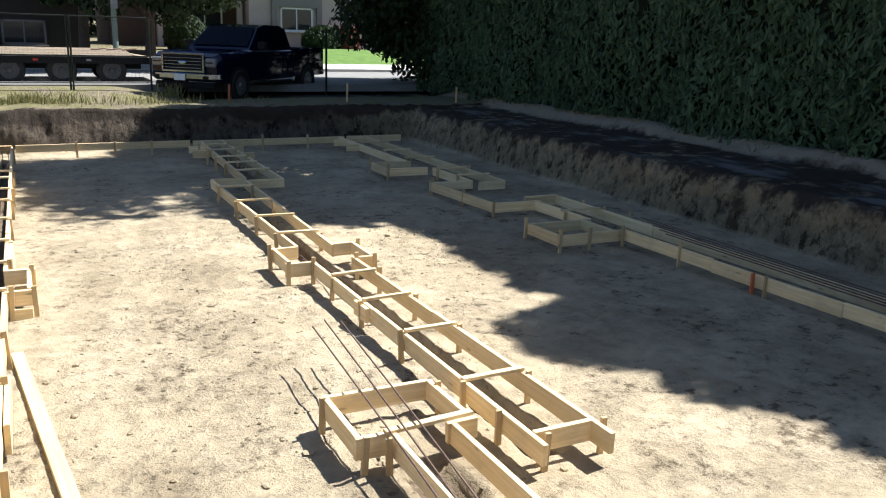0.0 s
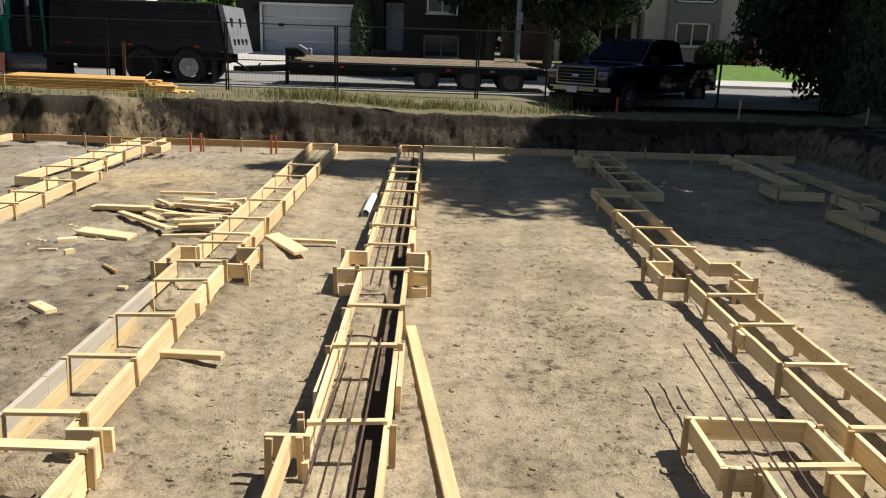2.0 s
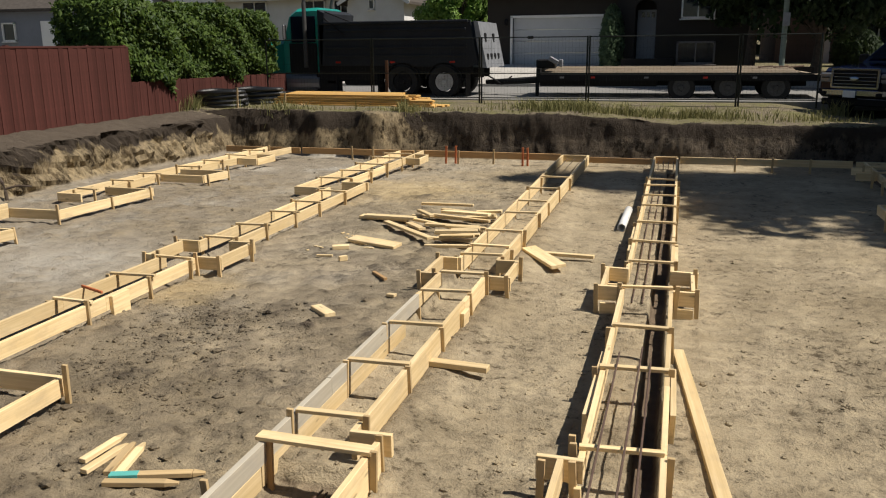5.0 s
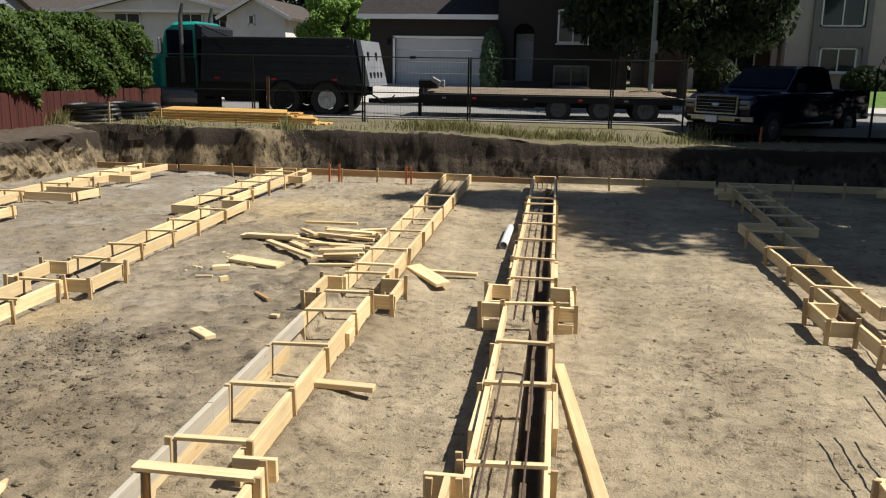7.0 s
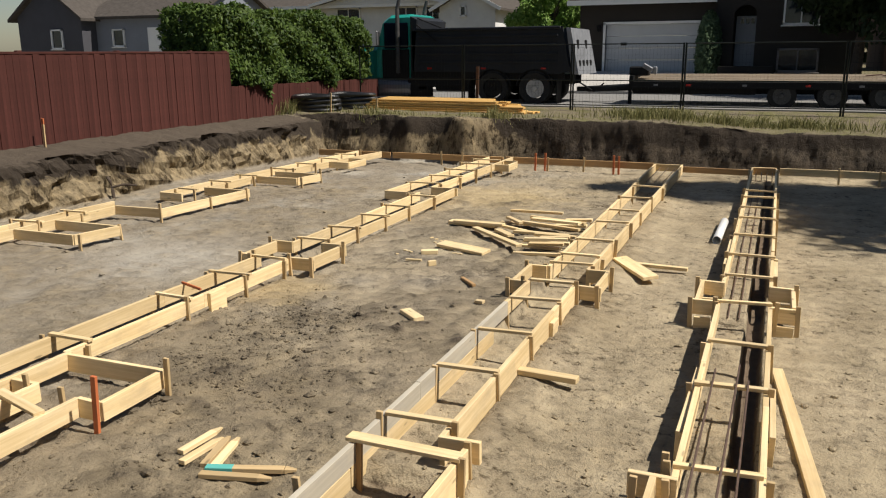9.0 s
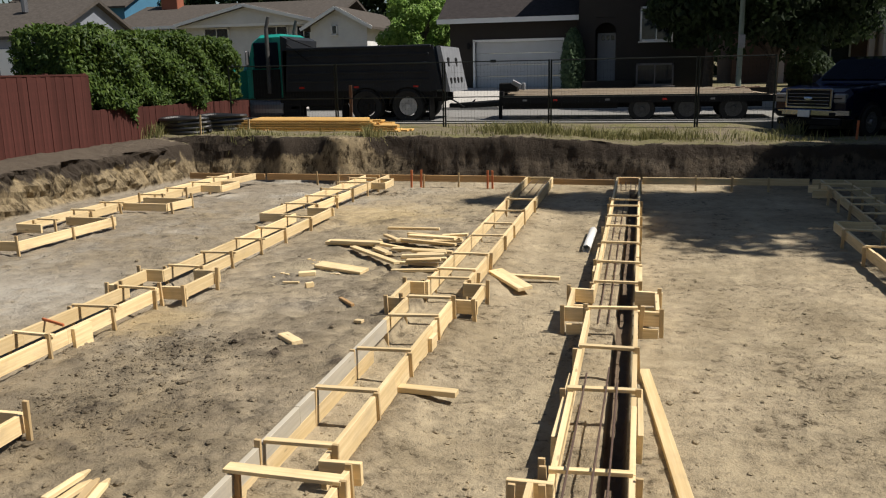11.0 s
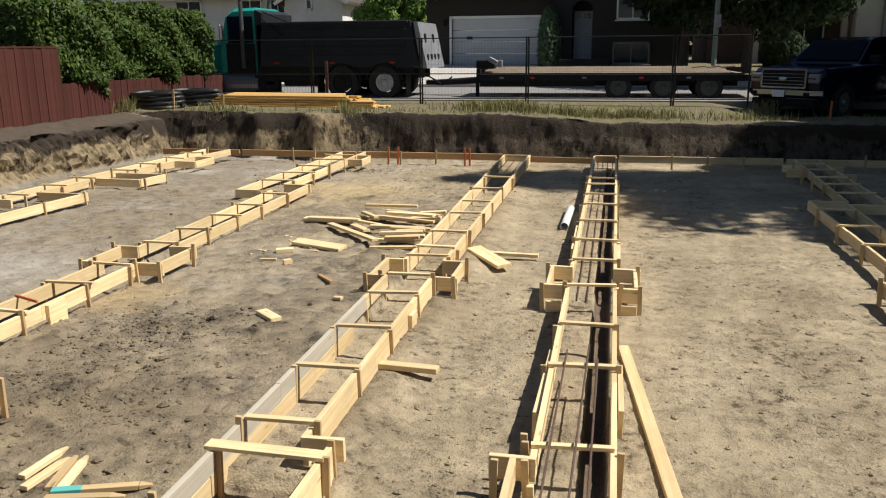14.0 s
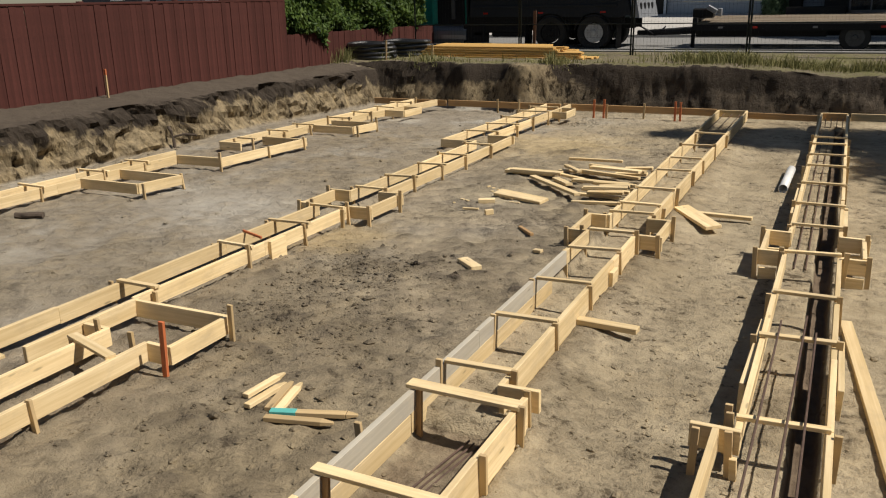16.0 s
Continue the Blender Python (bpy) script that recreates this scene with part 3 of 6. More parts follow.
def form_b():
    f = Form("long timber footing form with widened pads", (-5.3, 9))
    f.run(-5.48, 1.8, 7.75, (4.1, 6.1)); f.run(-5.48, 8.45, 12.4, (10.4,)); f.run(-5.08, 4.5, 7.78, (6.2,), mats=[PINE, PINE]); f.run(-5.08, 8.5, 13.0, (10.2,))
    f.bump(-5.48, -0.22, 7.75, 8.45); f.bump(-5.08, 0.26, 7.78, 8.52)
    f.board(-5.04, 6.25, -5.04, 6.5, 0.03, 0.25)
    f.bars(-5.48, -5.08, (4.75, 6.02, 6.9, 7.65, 8.65, 9.4, 10.3, 11.1, 12.05), 0.08)
    f.bar(-5.5, 6.42, -5.16, 6.28, w=0.03, mat=ORANGE_WOOD)
    f.cross(12.99, -5.5, -5.02); f.cross(12.4, -6.12, -5.5)
    f.run(-6.08, 12.4, 17.4, (15.1,), x2=-5.95); f.run(-5.5, 13.0, 17.4, (15.0,), x2=-5.4)
    f.bars(-6.05, -5.45, (13.3, 14.2, 15.1, 16.0, 16.7), 0.1)
    f.cross(16.2, -5.45, -5.1); f.cross(16.8, -5.43, -5.1); f.board(-5.12, 16.2, -5.12, 16.8)
    g = Form("timber footing form with a stepped-out pad", (-4.7, 3.6))
    g.cross(4.48, -5.04, -4.05); g.run(-4.08, 3.85, 4.48); g.cross(3.86, -4.29, -4.09)
    g.run(-4.29, 1.8, 3.86); g.run(-4.76, 1.8, 3.95); g.run(-5.03, 3.45, 4.52); g.cross(3.95, -5.0, -4.76, 0.12)
    g.bar(-4.86, 3.72, -4.3, 3.55, w=0.15); g.bar(-5.35, 3.3, -4.98, 3.25)
    g.stake(-4.33, 3.78, TOP + 0.1); g.stake(-4.03, 4.44, TOP + 0.12); g.stake(-4.84, 3.7, TOP + 0.02); g.stake(-4.78, 3.9, TOP + 0.09); g.stake(-4.25, 2.9, TOP + 0.02)
    g.stake(-4.07, 3.78, TOP + 0.22, ORANGE_WOOD, "orange-topped stake")


def form_a():
    f = Form("timber footing form beside the earth bank", (-9.3, 10))
    f.run(-9.92, 2.0, 9.95, (5.0, 8.0), x2=-9.74); f.run(-9.66, 10.94, 17.4, (14.0,), x2=-9.25)
    f.run(-9.46, 2.0, 9.68, (4.6, 7.4), x2=-9.44); f.run(-9.25, 11.7, 13.1); f.run(-9.15, 13.8, 17.4, x2=-8.65)
    for a, b, x in ((7.8, 8.5, -8.28), (13.1, 13.75, -8.2)):
        f.cross(a, -9.42 if a < 9 else -9.2, x - 0.1); f.cross(b, -9.42 if a < 9 else -9.2, x); f.board(x - 0.1, a, x + 0.03, b)
        f.stake(x + 0.03, a - 0.03); f.stake(x + 0.05, b)
    f.cross(9.66, -9.42, -8.56); f.cross(10.94, -9.66, -9.2); f.board(-8.56, 9.66, -8.38, 11.68); f.cross(11.6, -9.25, -8.4)
    f.stake(-8.52, 9.62); f.stake(-8.42, 10.7); f.stake(-8.35, 11.6)
    f.cross(15.4, -8.9, -8.45); f.board(-8.45, 15.4, -8.4, 16.1); f.cross(16.1, -8.85, -8.4)
    f.bars(-9.82, -9.45, (4.5, 5.4, 6.3, 7.2, 8.2, 9.0), 0.1)
    f.bars(-9.55, -9.2, (11.3, 12.2, 13.0), 0.1); f.bars(-9.4, -8.95, (14.0, 14.9, 15.8, 16.6), 0.1)


def form_f():
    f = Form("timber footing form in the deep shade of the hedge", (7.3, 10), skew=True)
    f.run(7.12, 2.0, 8.0, (4.7, 6.4)); f.run(7.1, 8.65, 10.05); f.run(7.05, 11.9, 13.4); f.run(6.9, 14.3, 17.4)
    f.run(7.65, 2.0, 10.3, (5.2, 8.0)); f.run(7.6, 11.75, 17.4, (14.6,))
    f.cross(7.96, 6.13, 7.1); f.cross(8.66, 6.13, 7.1); f.board(6.13, 7.96, 6.13, 8.66); f.board(6.95, 7.98, 6.95, 8.64)
    f.cross(10.03, 6.4, 7.2); f.board(6.4, 10.03, 6.29, 11.95); f.cross(11.93, 6.29, 7.05); f.cross(10.3, 7.1, 7.66); f.cross(11.75, 7.1, 7.6)
    f.cross(13.45, 6.16, 6.95); f.cross(14.3, 6.2, 7.0); f.board(6.16, 13.45, 6.2, 14.3); f.cross(16.4, 6.6, 6.95); f.cross(17.0, 6.6, 6.95)
    for x, y in ((6.1, 7.9), (6.1, 8.7), (6.55, 7.92), (7.06, 7.9), (6.36, 9.98), (6.28, 11.9), (6.34, 10.9), (6.14, 13.4), (6.2, 14.36), (7.08, 6.9), (7.08, 5.6), (7.7, 6.2), (7.7, 8.6), (7.66, 9.6)):
        f.stake(x, y, TOP + rng.uniform(0.02, 0.1))
    f.stake(7.06, 5.75, TOP + 0.02, ORANGE_WOOD)
    f.bars(7.05, 7.62, (9.2, 10.2, 12.4, 13.2, 14.6, 15.6, 16.5), 0.06)


def form_far():
    f = Form("continuous timber footing form along the foot of the street bank", (-1, 17.4))
    xs = (-10.4, -8.4, -5.6, -2.3, -0.4, 0.1, 3.4, 6.8, 8.2)
    for k, (a, b) in enumerate(zip(xs, xs[1:])):
        if k == 3:
            continue
        f.board(a + 0.03, 17.45, b - 0.03, 17.45, mat=PINE_DARK if b < -2 else PINE)
    f.board(-1.9, 17.55, -0.4, 17.5, 0.08, 0.2, PINE_DARK)
    for x in (-9.2, -7.1, -6.6, -4.6, -3.8, 1.2, 1.9, 2.6, 4.9, 5.9):
        f.stake(x, 17.4, TOP + rng.uniform(0.03, 0.1))
    for x in (-4.85, -4.65, -3.15, -3.03):
        f.stake(x, 17.4 + rng.uniform(-0.1, 0.1), TOP + 0.13, ORANGE_WOOD, "orange-sprayed stake")


form_d(); form_c(); form_e(); form_b(); form_a(); form_f(); form_far()


# ---------------------------------------------------------------- more materials
BARK = plain("bark", (0.085, 0.065, 0.05), 0.95, 0, 0.4, 9, 0.2, 0.8)


def leaf_material(name, dark, light, rough=0.55):
    m, n, l, b = material(name, rough, 0, 0.3)
    rnd = n.new("ShaderNodeNewGeometry").outputs["Random Per Island"]
    pos = n.new("ShaderNodeTexCoord").outputs["Object"]
    fac = math_node(n, l, "ADD", math_node(n, l, "MULTIPLY", rnd, 0.6), math_node(n, l, "MULTIPLY", noise_tex(n, l, pos, 1.3, 3), 0.4))
    l.new(ramp(n, l, fac, [(0.2, dark), (0.8, light)]), b.inputs["Base Color"])
    b.inputs["Subsurface Weight"].default_value = 0.0
    tr = n.new("ShaderNodeBsdfTranslucent")
    l.new(ramp(n, l, fac, [(0.2, tuple(c * 1.1 for c in dark)), (0.8, tuple(c * 1.2 for c in light))]), tr.inputs[0])
    mx = n.new("ShaderNodeMixShader")
    mx.inputs[0].default_value = 0.25
    l.new(b.outputs[0], mx.inputs[1]); l.new(tr.outputs[0], mx.inputs[2])
    l.new(mx.outputs[0], n["Material Output"].inputs[0])
    return m


CEDAR = leaf_material("cedar_foliage", (0.042, 0.07, 0.034), (0.1, 0.155, 0.08), 0.8)
# near-black: the shade inside dense foliage, painted on solid cores
CORE = plain("inner_shade", (0.012, 0.016, 0.009), 0.95, 0, 0.3, 5, 0.1)
LAUREL = leaf_material("hedge_leaves", (0.022, 0.05, 0.007), (0.085, 0.135, 0.02), 0.6)
MAPLE = leaf_material("maple_leaves", (0.012, 0.024, 0.009), (0.034, 0.055, 0.018), 0.75)
WILLOW = leaf_material("bright_shrub_leaves", (0.10, 0.2, 0.03), (0.24, 0.36, 0.08))
GRASS = leaf_material("dry_grass_blades", (0.09, 0.10, 0.03), (0.30, 0.27, 0.12), 0.8)
LAWN = plain("mown_lawn", (0.09, 0.155, 0.035), 0.95, 0, 0.3, 3, 0.2, 0.6)
ASPHALT = plain("worn_asphalt", (0.20, 0.195, 0.185), 0.9, 0, 0.15, 2, 0.3, 0.4)
CONCRETE = plain("concrete", (0.42, 0.40, 0.37), 0.9, 0, 0.12, 2, 0.3, 0.3)


# ---------------------------------------------------------------- foliage
def cards(name, pos, nrm, size, mat, parent=None, label="", seed=1, droop=0.0, ratio=1.0):
    """A mesh of many small folded leaves at pos, facing roughly along nrm."""
    r = np.random.RandomState(seed)
    k = len(pos)
    nrm = nrm + r.normal(0, 0.55, (k, 3))
    nrm /= np.linalg.norm(nrm, axis=1)[:, None] + 1e-9
    up = np.tile([0, 0, 1.0 - 2 * droop], (k, 1)) + r.normal(0, 0.5, (k, 3))
    u = np.cross(up, nrm); u /= np.linalg.norm(u, axis=1)[:, None] + 1e-9
    v = np.cross(nrm, u)
    s = size * r.uniform(0.6, 1.35, (k, 1))
    a = pos - v * s * 0.6 * ratio
    tip = pos + v * s * 0.6 * ratio
    fold = nrm * s * 0.18
    left, right = pos + u * s * 0.42 - fold, pos - u * s * 0.42 - fold
    co = np.stack([a, left, tip, right], 1).reshape(-1, 3)
    i = np.arange(k)[:, None] * 4
    faces = np.concatenate([i + [0, 2, 1], i + [0, 3, 2]], 0)
    me = bpy.data.meshes.new(name)
    me.from_pydata(co.tolist(), [], faces.tolist())
    me.materials.append(mat)
    ob = new(name, me)
    if parent is not None:
        ob.parent = parent
    return tagged(ob, label)


def cedar(at, height, radius, seed, label="tall dense dark-green columnar cedar in a hedge row"):
    """A columnar cedar: trunk, solid near-black core for the inner shade, and overlapping flat sprays."""
    r = np.random.RandomState(seed)
    ob = thing("cedar_tree", at, label, "tree", "cedar hedge")
    bm = bmesh.new()
    add_cyl(bm, (0, 0, -0.2), (0, 0, height * 0.8), 0.11, 0.03, 8)
    part("trunk", bm, BARK, ob)
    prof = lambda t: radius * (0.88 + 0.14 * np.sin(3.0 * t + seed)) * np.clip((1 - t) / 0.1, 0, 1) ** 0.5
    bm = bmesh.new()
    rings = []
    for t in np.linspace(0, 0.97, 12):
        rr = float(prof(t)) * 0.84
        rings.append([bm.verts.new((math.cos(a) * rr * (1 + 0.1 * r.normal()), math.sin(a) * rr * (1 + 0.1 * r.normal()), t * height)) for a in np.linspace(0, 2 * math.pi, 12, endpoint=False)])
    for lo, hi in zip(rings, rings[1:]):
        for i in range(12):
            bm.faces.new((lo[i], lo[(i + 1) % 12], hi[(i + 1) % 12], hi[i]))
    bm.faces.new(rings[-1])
    part("shade_core", bm, CORE, ob)
    k = 17000
    t = r.uniform(0, 1, k) ** 1.05
    a = r.uniform(0, 2 * math.pi, k)
    wave = 1 + 0.10 * np.sin(a * 5 + t * 31 + seed) + 0.07 * np.sin(a * 3 - t * 17)
    rr = prof(t) * wave * r.uniform(0.86, 1.08, k) + 0.02
    pos = np.stack([np.cos(a) * rr, np.sin(a) * rr, t * height], 1)
    nrm = np.stack([np.cos(a), np.sin(a), np.full(k, 0.25)], 1)
    cards("foliage", pos, nrm, 0.088, CEDAR, ob, "", seed, 0.0, 1.8)
    return ob


models = [cedar((12.35, -3.0 + 0.95 * i, 0.9), 9.0, 1.08, 11 + i) for i in range(4)]
crng = random.Random(3)
for i in range(4, 28):
    c = copy_thing(models[i % 4], pose(12.35 + crng.uniform(-0.1, 0.1), -3.0 + 0.95 * i + crng.uniform(-0.08, 0.08) - (0.45 if i == 10 else 0), 0.9, 0, 0, crng.uniform(0, 360)))
    c.scale = (1, 1, 1.13 if i == 10 else crng.uniform(0.985, 1.02))


def broadleaf(at, height, crown_z, radius, seed, label, leaves=9000, size=0.17, mat=None, clumps=46, flat=0.8):
    """A tapered trunk with limbs and a crown of leaf clumps with gaps."""
    r = np.random.RandomState(seed)
    ob = thing("tree", at, label, "tree")
    bm = bmesh.new()
    fork = max(1.2, crown_z - radius * 0.75)
    add_cyl(bm, (0, 0, -0.2), (0.1, 0.05, fork), 0.22, 0.14, 10)
    cl = r.normal(0, 1, (clumps, 3))
    cl /= np.linalg.norm(cl, axis=1)[:, None]
    cl *= (r.uniform(0.45, 1.0, (clumps, 1))) * radius
    cl[:, 2] *= flat
    cl[:, 2] += crown_z
    for c in cl[:12]:
        mid = (c[0] * 0.4, c[1] * 0.4, fork + (c[2] - fork) * 0.55)
        add_cyl(bm, (0.1, 0.05, fork - 0.15), mid, 0.09, 0.05, 6)
        add_cyl(bm, mid, c, 0.05, 0.012, 5)
    part("trunk", bm, BARK, ob)
    which = r.randint(0, clumps, leaves)
    d = r.normal(0, 1, (leaves, 3))
    d /= np.linalg.norm(d, axis=1)[:, None]
    pos = cl[which] + d * (radius * 0.32) * r.uniform(0.3, 1, (leaves, 1)) ** 0.5 * [1, 1, 0.75]
    cards("crown", pos, d + [0, 0, 0.4], size, mat or MAPLE, ob, "", seed)
    return ob


broadleaf((4.5, 31.5, 1.05), 8, 4.2, 3.3, 5, "dark leafy street tree in front of the houses", 20000, 0.2, clumps=70)
broadleaf((2.4, 32.6, 1.2), 8, 4.2, 2.5, 6, "dark leafy tree beside the grey house", 11000, 0.24, clumps=50)
broadleaf((12.2, 23.7, 0.8), 9, 4.7, 3.35, 8, "low-branched dark tree at the end of the cedar hedge", 52000, 0.17, clumps=150, flat=1.4)
broadleaf((14.8, 22.2, 1.0), 13, 9.0, 3.6, 10, "large dark street tree beyond the hedge", 14000, 0.34, clumps=70, flat=1.2)
broadleaf((13.0, 14.3, 1.0), 16, 13.2, 2.5, 9, "tall thin-leaved tree behind the cedar hedge", 5200, 0.26, clumps=38, flat=0.8)
broadleaf((12.6, 11.9, 1.0), 12, 10.3, 1.6, 13, "slender leafy tree behind the cedar hedge", 2600, 0.26, clumps=24, flat=0.8)
cedar((13.2, 17.0, 1.0), 21.5, 1.35, 19, "very tall dark conifer behind the cedar hedge")
cedar((12.6, 18.7, 1.0), 13.5, 1.3, 20, "tall dark conifer behind the cedar hedge")
broadleaf((-11.4, 43.0, 1.7), 5, 3.0, 1.9, 14, "rounded bright-green willow shrub by the white house", 17000, 0.13, WILLOW, 40, 1.1)
for i, (x, y, rr) in enumerate(((-30, 68, 6), (-18, 74, 7), (-42, 66, 6), (-4, 62, 6.5), (18, 62, 7), (-55, 60, 7), (7, 70, 8))):
    broadleaf((x, y, 2.0), 14, 7.5, rr, 30 + i, "tall dark tree behind the houses", 5000, 0.6, clumps=50, flat=1.0)


def clipped_hedge():
    """The tall clipped hedge that leans over the red fence."""
    ob = thing("hedge", (-13.15, 20.0, 1.05), "tall clipped leafy green hedge leaning over the red fence", "hedge")
    # solid dark block behind the leaves, coloured as the hedge's inner shade
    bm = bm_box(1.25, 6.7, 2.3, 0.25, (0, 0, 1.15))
    part("shade_core", bm, CORE, ob)
    r = np.random.RandomState(4)
    k = 36000
    face = r.choice(4, k, p=[0.5, 0.22, 0.14, 0.14])
    u, v = r.uniform(-3.55, 3.55, k), r.uniform(0.1, 2.55, k)
    w = r.uniform(-0.8, 0.8, k)
    bul = 0.14 * np.sin(u * 2.1) + 0.1 * np.sin(v * 5 + u * 3.3) + r.normal(0, 0.06, k) + 0.25 * np.exp(-((v - 1.9) / 0.6) ** 2) + 0.26 * np.exp(-((v - 0.95) / 0.45) ** 2)
    top = 2.5 + 0.08 * np.sin(u * 1.7) + 0.06 * np.sin(u * 5.1 + w * 3) + r.normal(0, 0.05, k)
    low = 0.5 + 0.2 * np.sin(u * 1.9 + 1) + 0.13 * np.sin(u * 4.3)
    v = np.where(v < low, low + r.uniform(0, 1.2, k), v)
    pos = np.where((face == 0)[:, None], np.stack([0.72 + bul, u, v], 1),
          np.where((face == 1)[:, None], np.stack([w, u, top], 1),
          np.where((face == 2)[:, None], np.stack([w, -3.55 - 0.5 * bul, v], 1), np.stack([w, 3.55 + 0.3 * bul, v], 1))))
    nrm = np.where((face == 0)[:, None], [1, 0, 0.3], np.where((face == 1)[:, None], [0, 0, 1.0], np.where((face == 2)[:, None], [0, -1, 0.3], [0, 1, 0.3])))
    cards("leaves", pos, nrm.astype(float), 0.088, LAUREL, ob, "", 4, 0.6, 1.3)


clipped_hedge()


def grass_stuff(name, label, spots, seed, tall, count, mat=None):
    """Tufts of thin blades over patches: (x, y, rx, ry, weight)."""
    r = np.random.RandomState(seed)
    w = np.array([s[4] for s in spots], float)
    which = r.choice(len(spots), count, p=w / w.sum())
    s = np.array(spots)[which]
    x, y = s[:, 0] + r.normal(0, 0.5, count) * s[:, 2], s[:, 1] + r.normal(0, 0.5, count) * s[:, 3]
    z = ground_height(x[None], y[None])[0]
    keep = z > 0.6
    x, y, z = x[keep], y[keep], z[keep]
    k = len(x)
    h = tall * r.uniform(0.3, 1.2, k) * (0.6 + 0.6 * (value_noise(x, y, 0.8, 77) > 0))
    a = r.uniform(0, 2 * math.pi, k)
    lean = r.normal(0, 0.35, (k, 2)) * h[:, None]
    dx, dy = np.cos(a) * 0.009, np.sin(a) * 0.009
    base = np.stack([x, y, z - 0.02], 1)
    side = np.stack([dx, dy, 0 * dx], 1)
    mid = base + np.stack([lean[:, 0] * 0.35, lean[:, 1] * 0.35, h * 0.6], 1)
    tip = base + np.stack([lean[:, 0], lean[:, 1], h], 1)
    co = np.stack([base - side, base + side, mid + side * 0.8, mid - side * 0.8, tip], 1).reshape(-1, 3)
    i = np.arange(k)[:, None] * 5
    me = bpy.data.meshes.new(name)
    me.from_pydata(co.tolist(), [], (i + [0, 1, 2, 3]).tolist() + (i + [3, 2, 4]).tolist())
    me.materials.append(mat or GRASS)
    tagged(new(name, me), label, "grass", kind="stuff")


STRAW = leaf_material("straw_blades", (0.16, 0.13, 0.06), (0.38, 0.32, 0.18), 0.8)
grass_stuff("grass", "dry straggly grass along the top of the bank",
            [(-2.6, 19.6, 1.2, 0.6, 4), (-0.9, 19.9, 0.8, 0.5, 3), (0.5, 19.8, 0.9, 0.4, 2), (2.8, 19.5, 1.6, 0.6, 0.7), (-6.0, 18.8, 3.5, 0.3, 0.45), (-9.5, 18.7, 1.2, 0.3, 0.8), (5.0, 20.3, 1.5, 1.0, 0.25), (-2.0, 21.4, 5, 0.4, 0.15), (-6.2, 18.5, 0.4, 0.2, 0.8)], 5, 0.22, 5000)
grass_stuff("straw", "pale dry grass edging below the cedar hedge", [(11.22, 4 + 1.5 * k, 0.16, 1.6, 1) for k in range(12)], 8, 0.05, 5000, STRAW)
grass_stuff("weeds", "leafy green weeds growing by the fence and stakes",
            [(-11.9, 18.6, 0.25, 0.6, 1), (3.6, 21.2, 0.35, 0.3, 1), (-0.7, 19.5, 0.6, 0.3, 0.7), (-6.1, 18.8, 0.4, 0.3, 1), (-11.5, 19.2, 0.4, 0.3, 0.6)], 6, 0.32, 700, GRASS)


# ---------------------------------------------------------------- street
def slab(name, x0, x1, y0, y1, lift, mat, label, category):
    """A paved sheet that follows the ground, with a real edge."""
    xs, ys = np.linspace(x0, x1, 40), np.linspace(y0, y1, 14)
    X, Y = np.meshgrid(xs, ys)
    Z = ground_height(X, Y) * 0 + 1.0 + 0.62 * smooth01((Y - 29.5) / 6.5) + lift
    bm = bmesh.new()
    top = [[bm.verts.new((X[j, i], Y[j, i], Z[j, i])) for i in range(40)] for j in range(14)]
    for j in range(13):
        for i in range(39):
            bm.faces.new((top[j][i], top[j][i + 1], top[j + 1][i + 1], top[j + 1][i]))
    rim = [e for e in bm.edges if e.is_boundary]
    made = bmesh.ops.extrude_edge_only(bm, edges=rim)["geom"]
    for v in made:
        if isinstance(v, bmesh.types.BMVert):
            v.co.z -= 0.2
    tagged(link(name, bm, mat), label, category, kind="structure")


slab("road", -70, 60, 23.2, 30.2, 0.03, ASPHALT, "pale worn asphalt street in full sun", "road")
slab("pavement", -70, 60, 30.2, 31.6, 0.13, CONCRETE, "pale concrete sidewalk beyond the street", "pavement")
slab("driveway", -8.2, -2.4, 31.61, 35.9, 0.10, CONCRETE, "concrete driveway up to the garage", "driveway")
slab("lawn", 8.0, 40, 31.61, 38, 0.11, LAWN, "bright mown green lawn by the apartment block", "lawn")


# ---------------------------------------------------------------- vehicles
NAVY = plain("dark_blue_car_paint", (0.003, 0.005, 0.022), 0.07, 0.0, 0.05, 1, 0.3, 0.0)
BLACK = plain("black_trim", (0.01, 0.01, 0.011), 0.75, 0, 0.2, 6, 0.2)
RUBBER = plain("tyre_rubber", (0.018, 0.018, 0.018), 0.85, 0, 0.25, 12, 0.3, 0.5)
CHROME = plain("chrome", (0.28, 0.33, 0.42), 0.14, 1.0, 0.05, 4, 0.5, 0.02)
ALLOY = plain("dull_alloy", (0.2, 0.2, 0.21), 0.45, 0.7, 0.1, 5)
WHITE_RIM = plain("dusty_white_wheel_paint", (0.4, 0.39, 0.37), 0.6, 0, 0.3, 5)
GREY_STEEL = plain("dark_grey_painted_steel", (0.013, 0.0155, 0.02), 0.65, 0.0, 0.3, 1.5, 0.3)
TAILGATE = plain("scuffed_pale_steel", (0.22, 0.23, 0.25), 0.5, 0.2, 0.3, 4)
TEAL = plain("teal_truck_paint", (0.01, 0.26, 0.21), 0.3, 0.1, 0.08, 2)
DECK = wood("worn_trailer_planks", (0.26, 0.2, 0.14), (0.46, 0.38, 0.28), weather=0.2)
LAMP_LENS = plain("clear_lamp_lens", (0.2, 0.21, 0.23), 0.12, 0.2, 0.1, 8)
RED_LENS = plain("red_lens", (0.4, 0.02, 0.015), 0.25, 0, 0.1, 8)
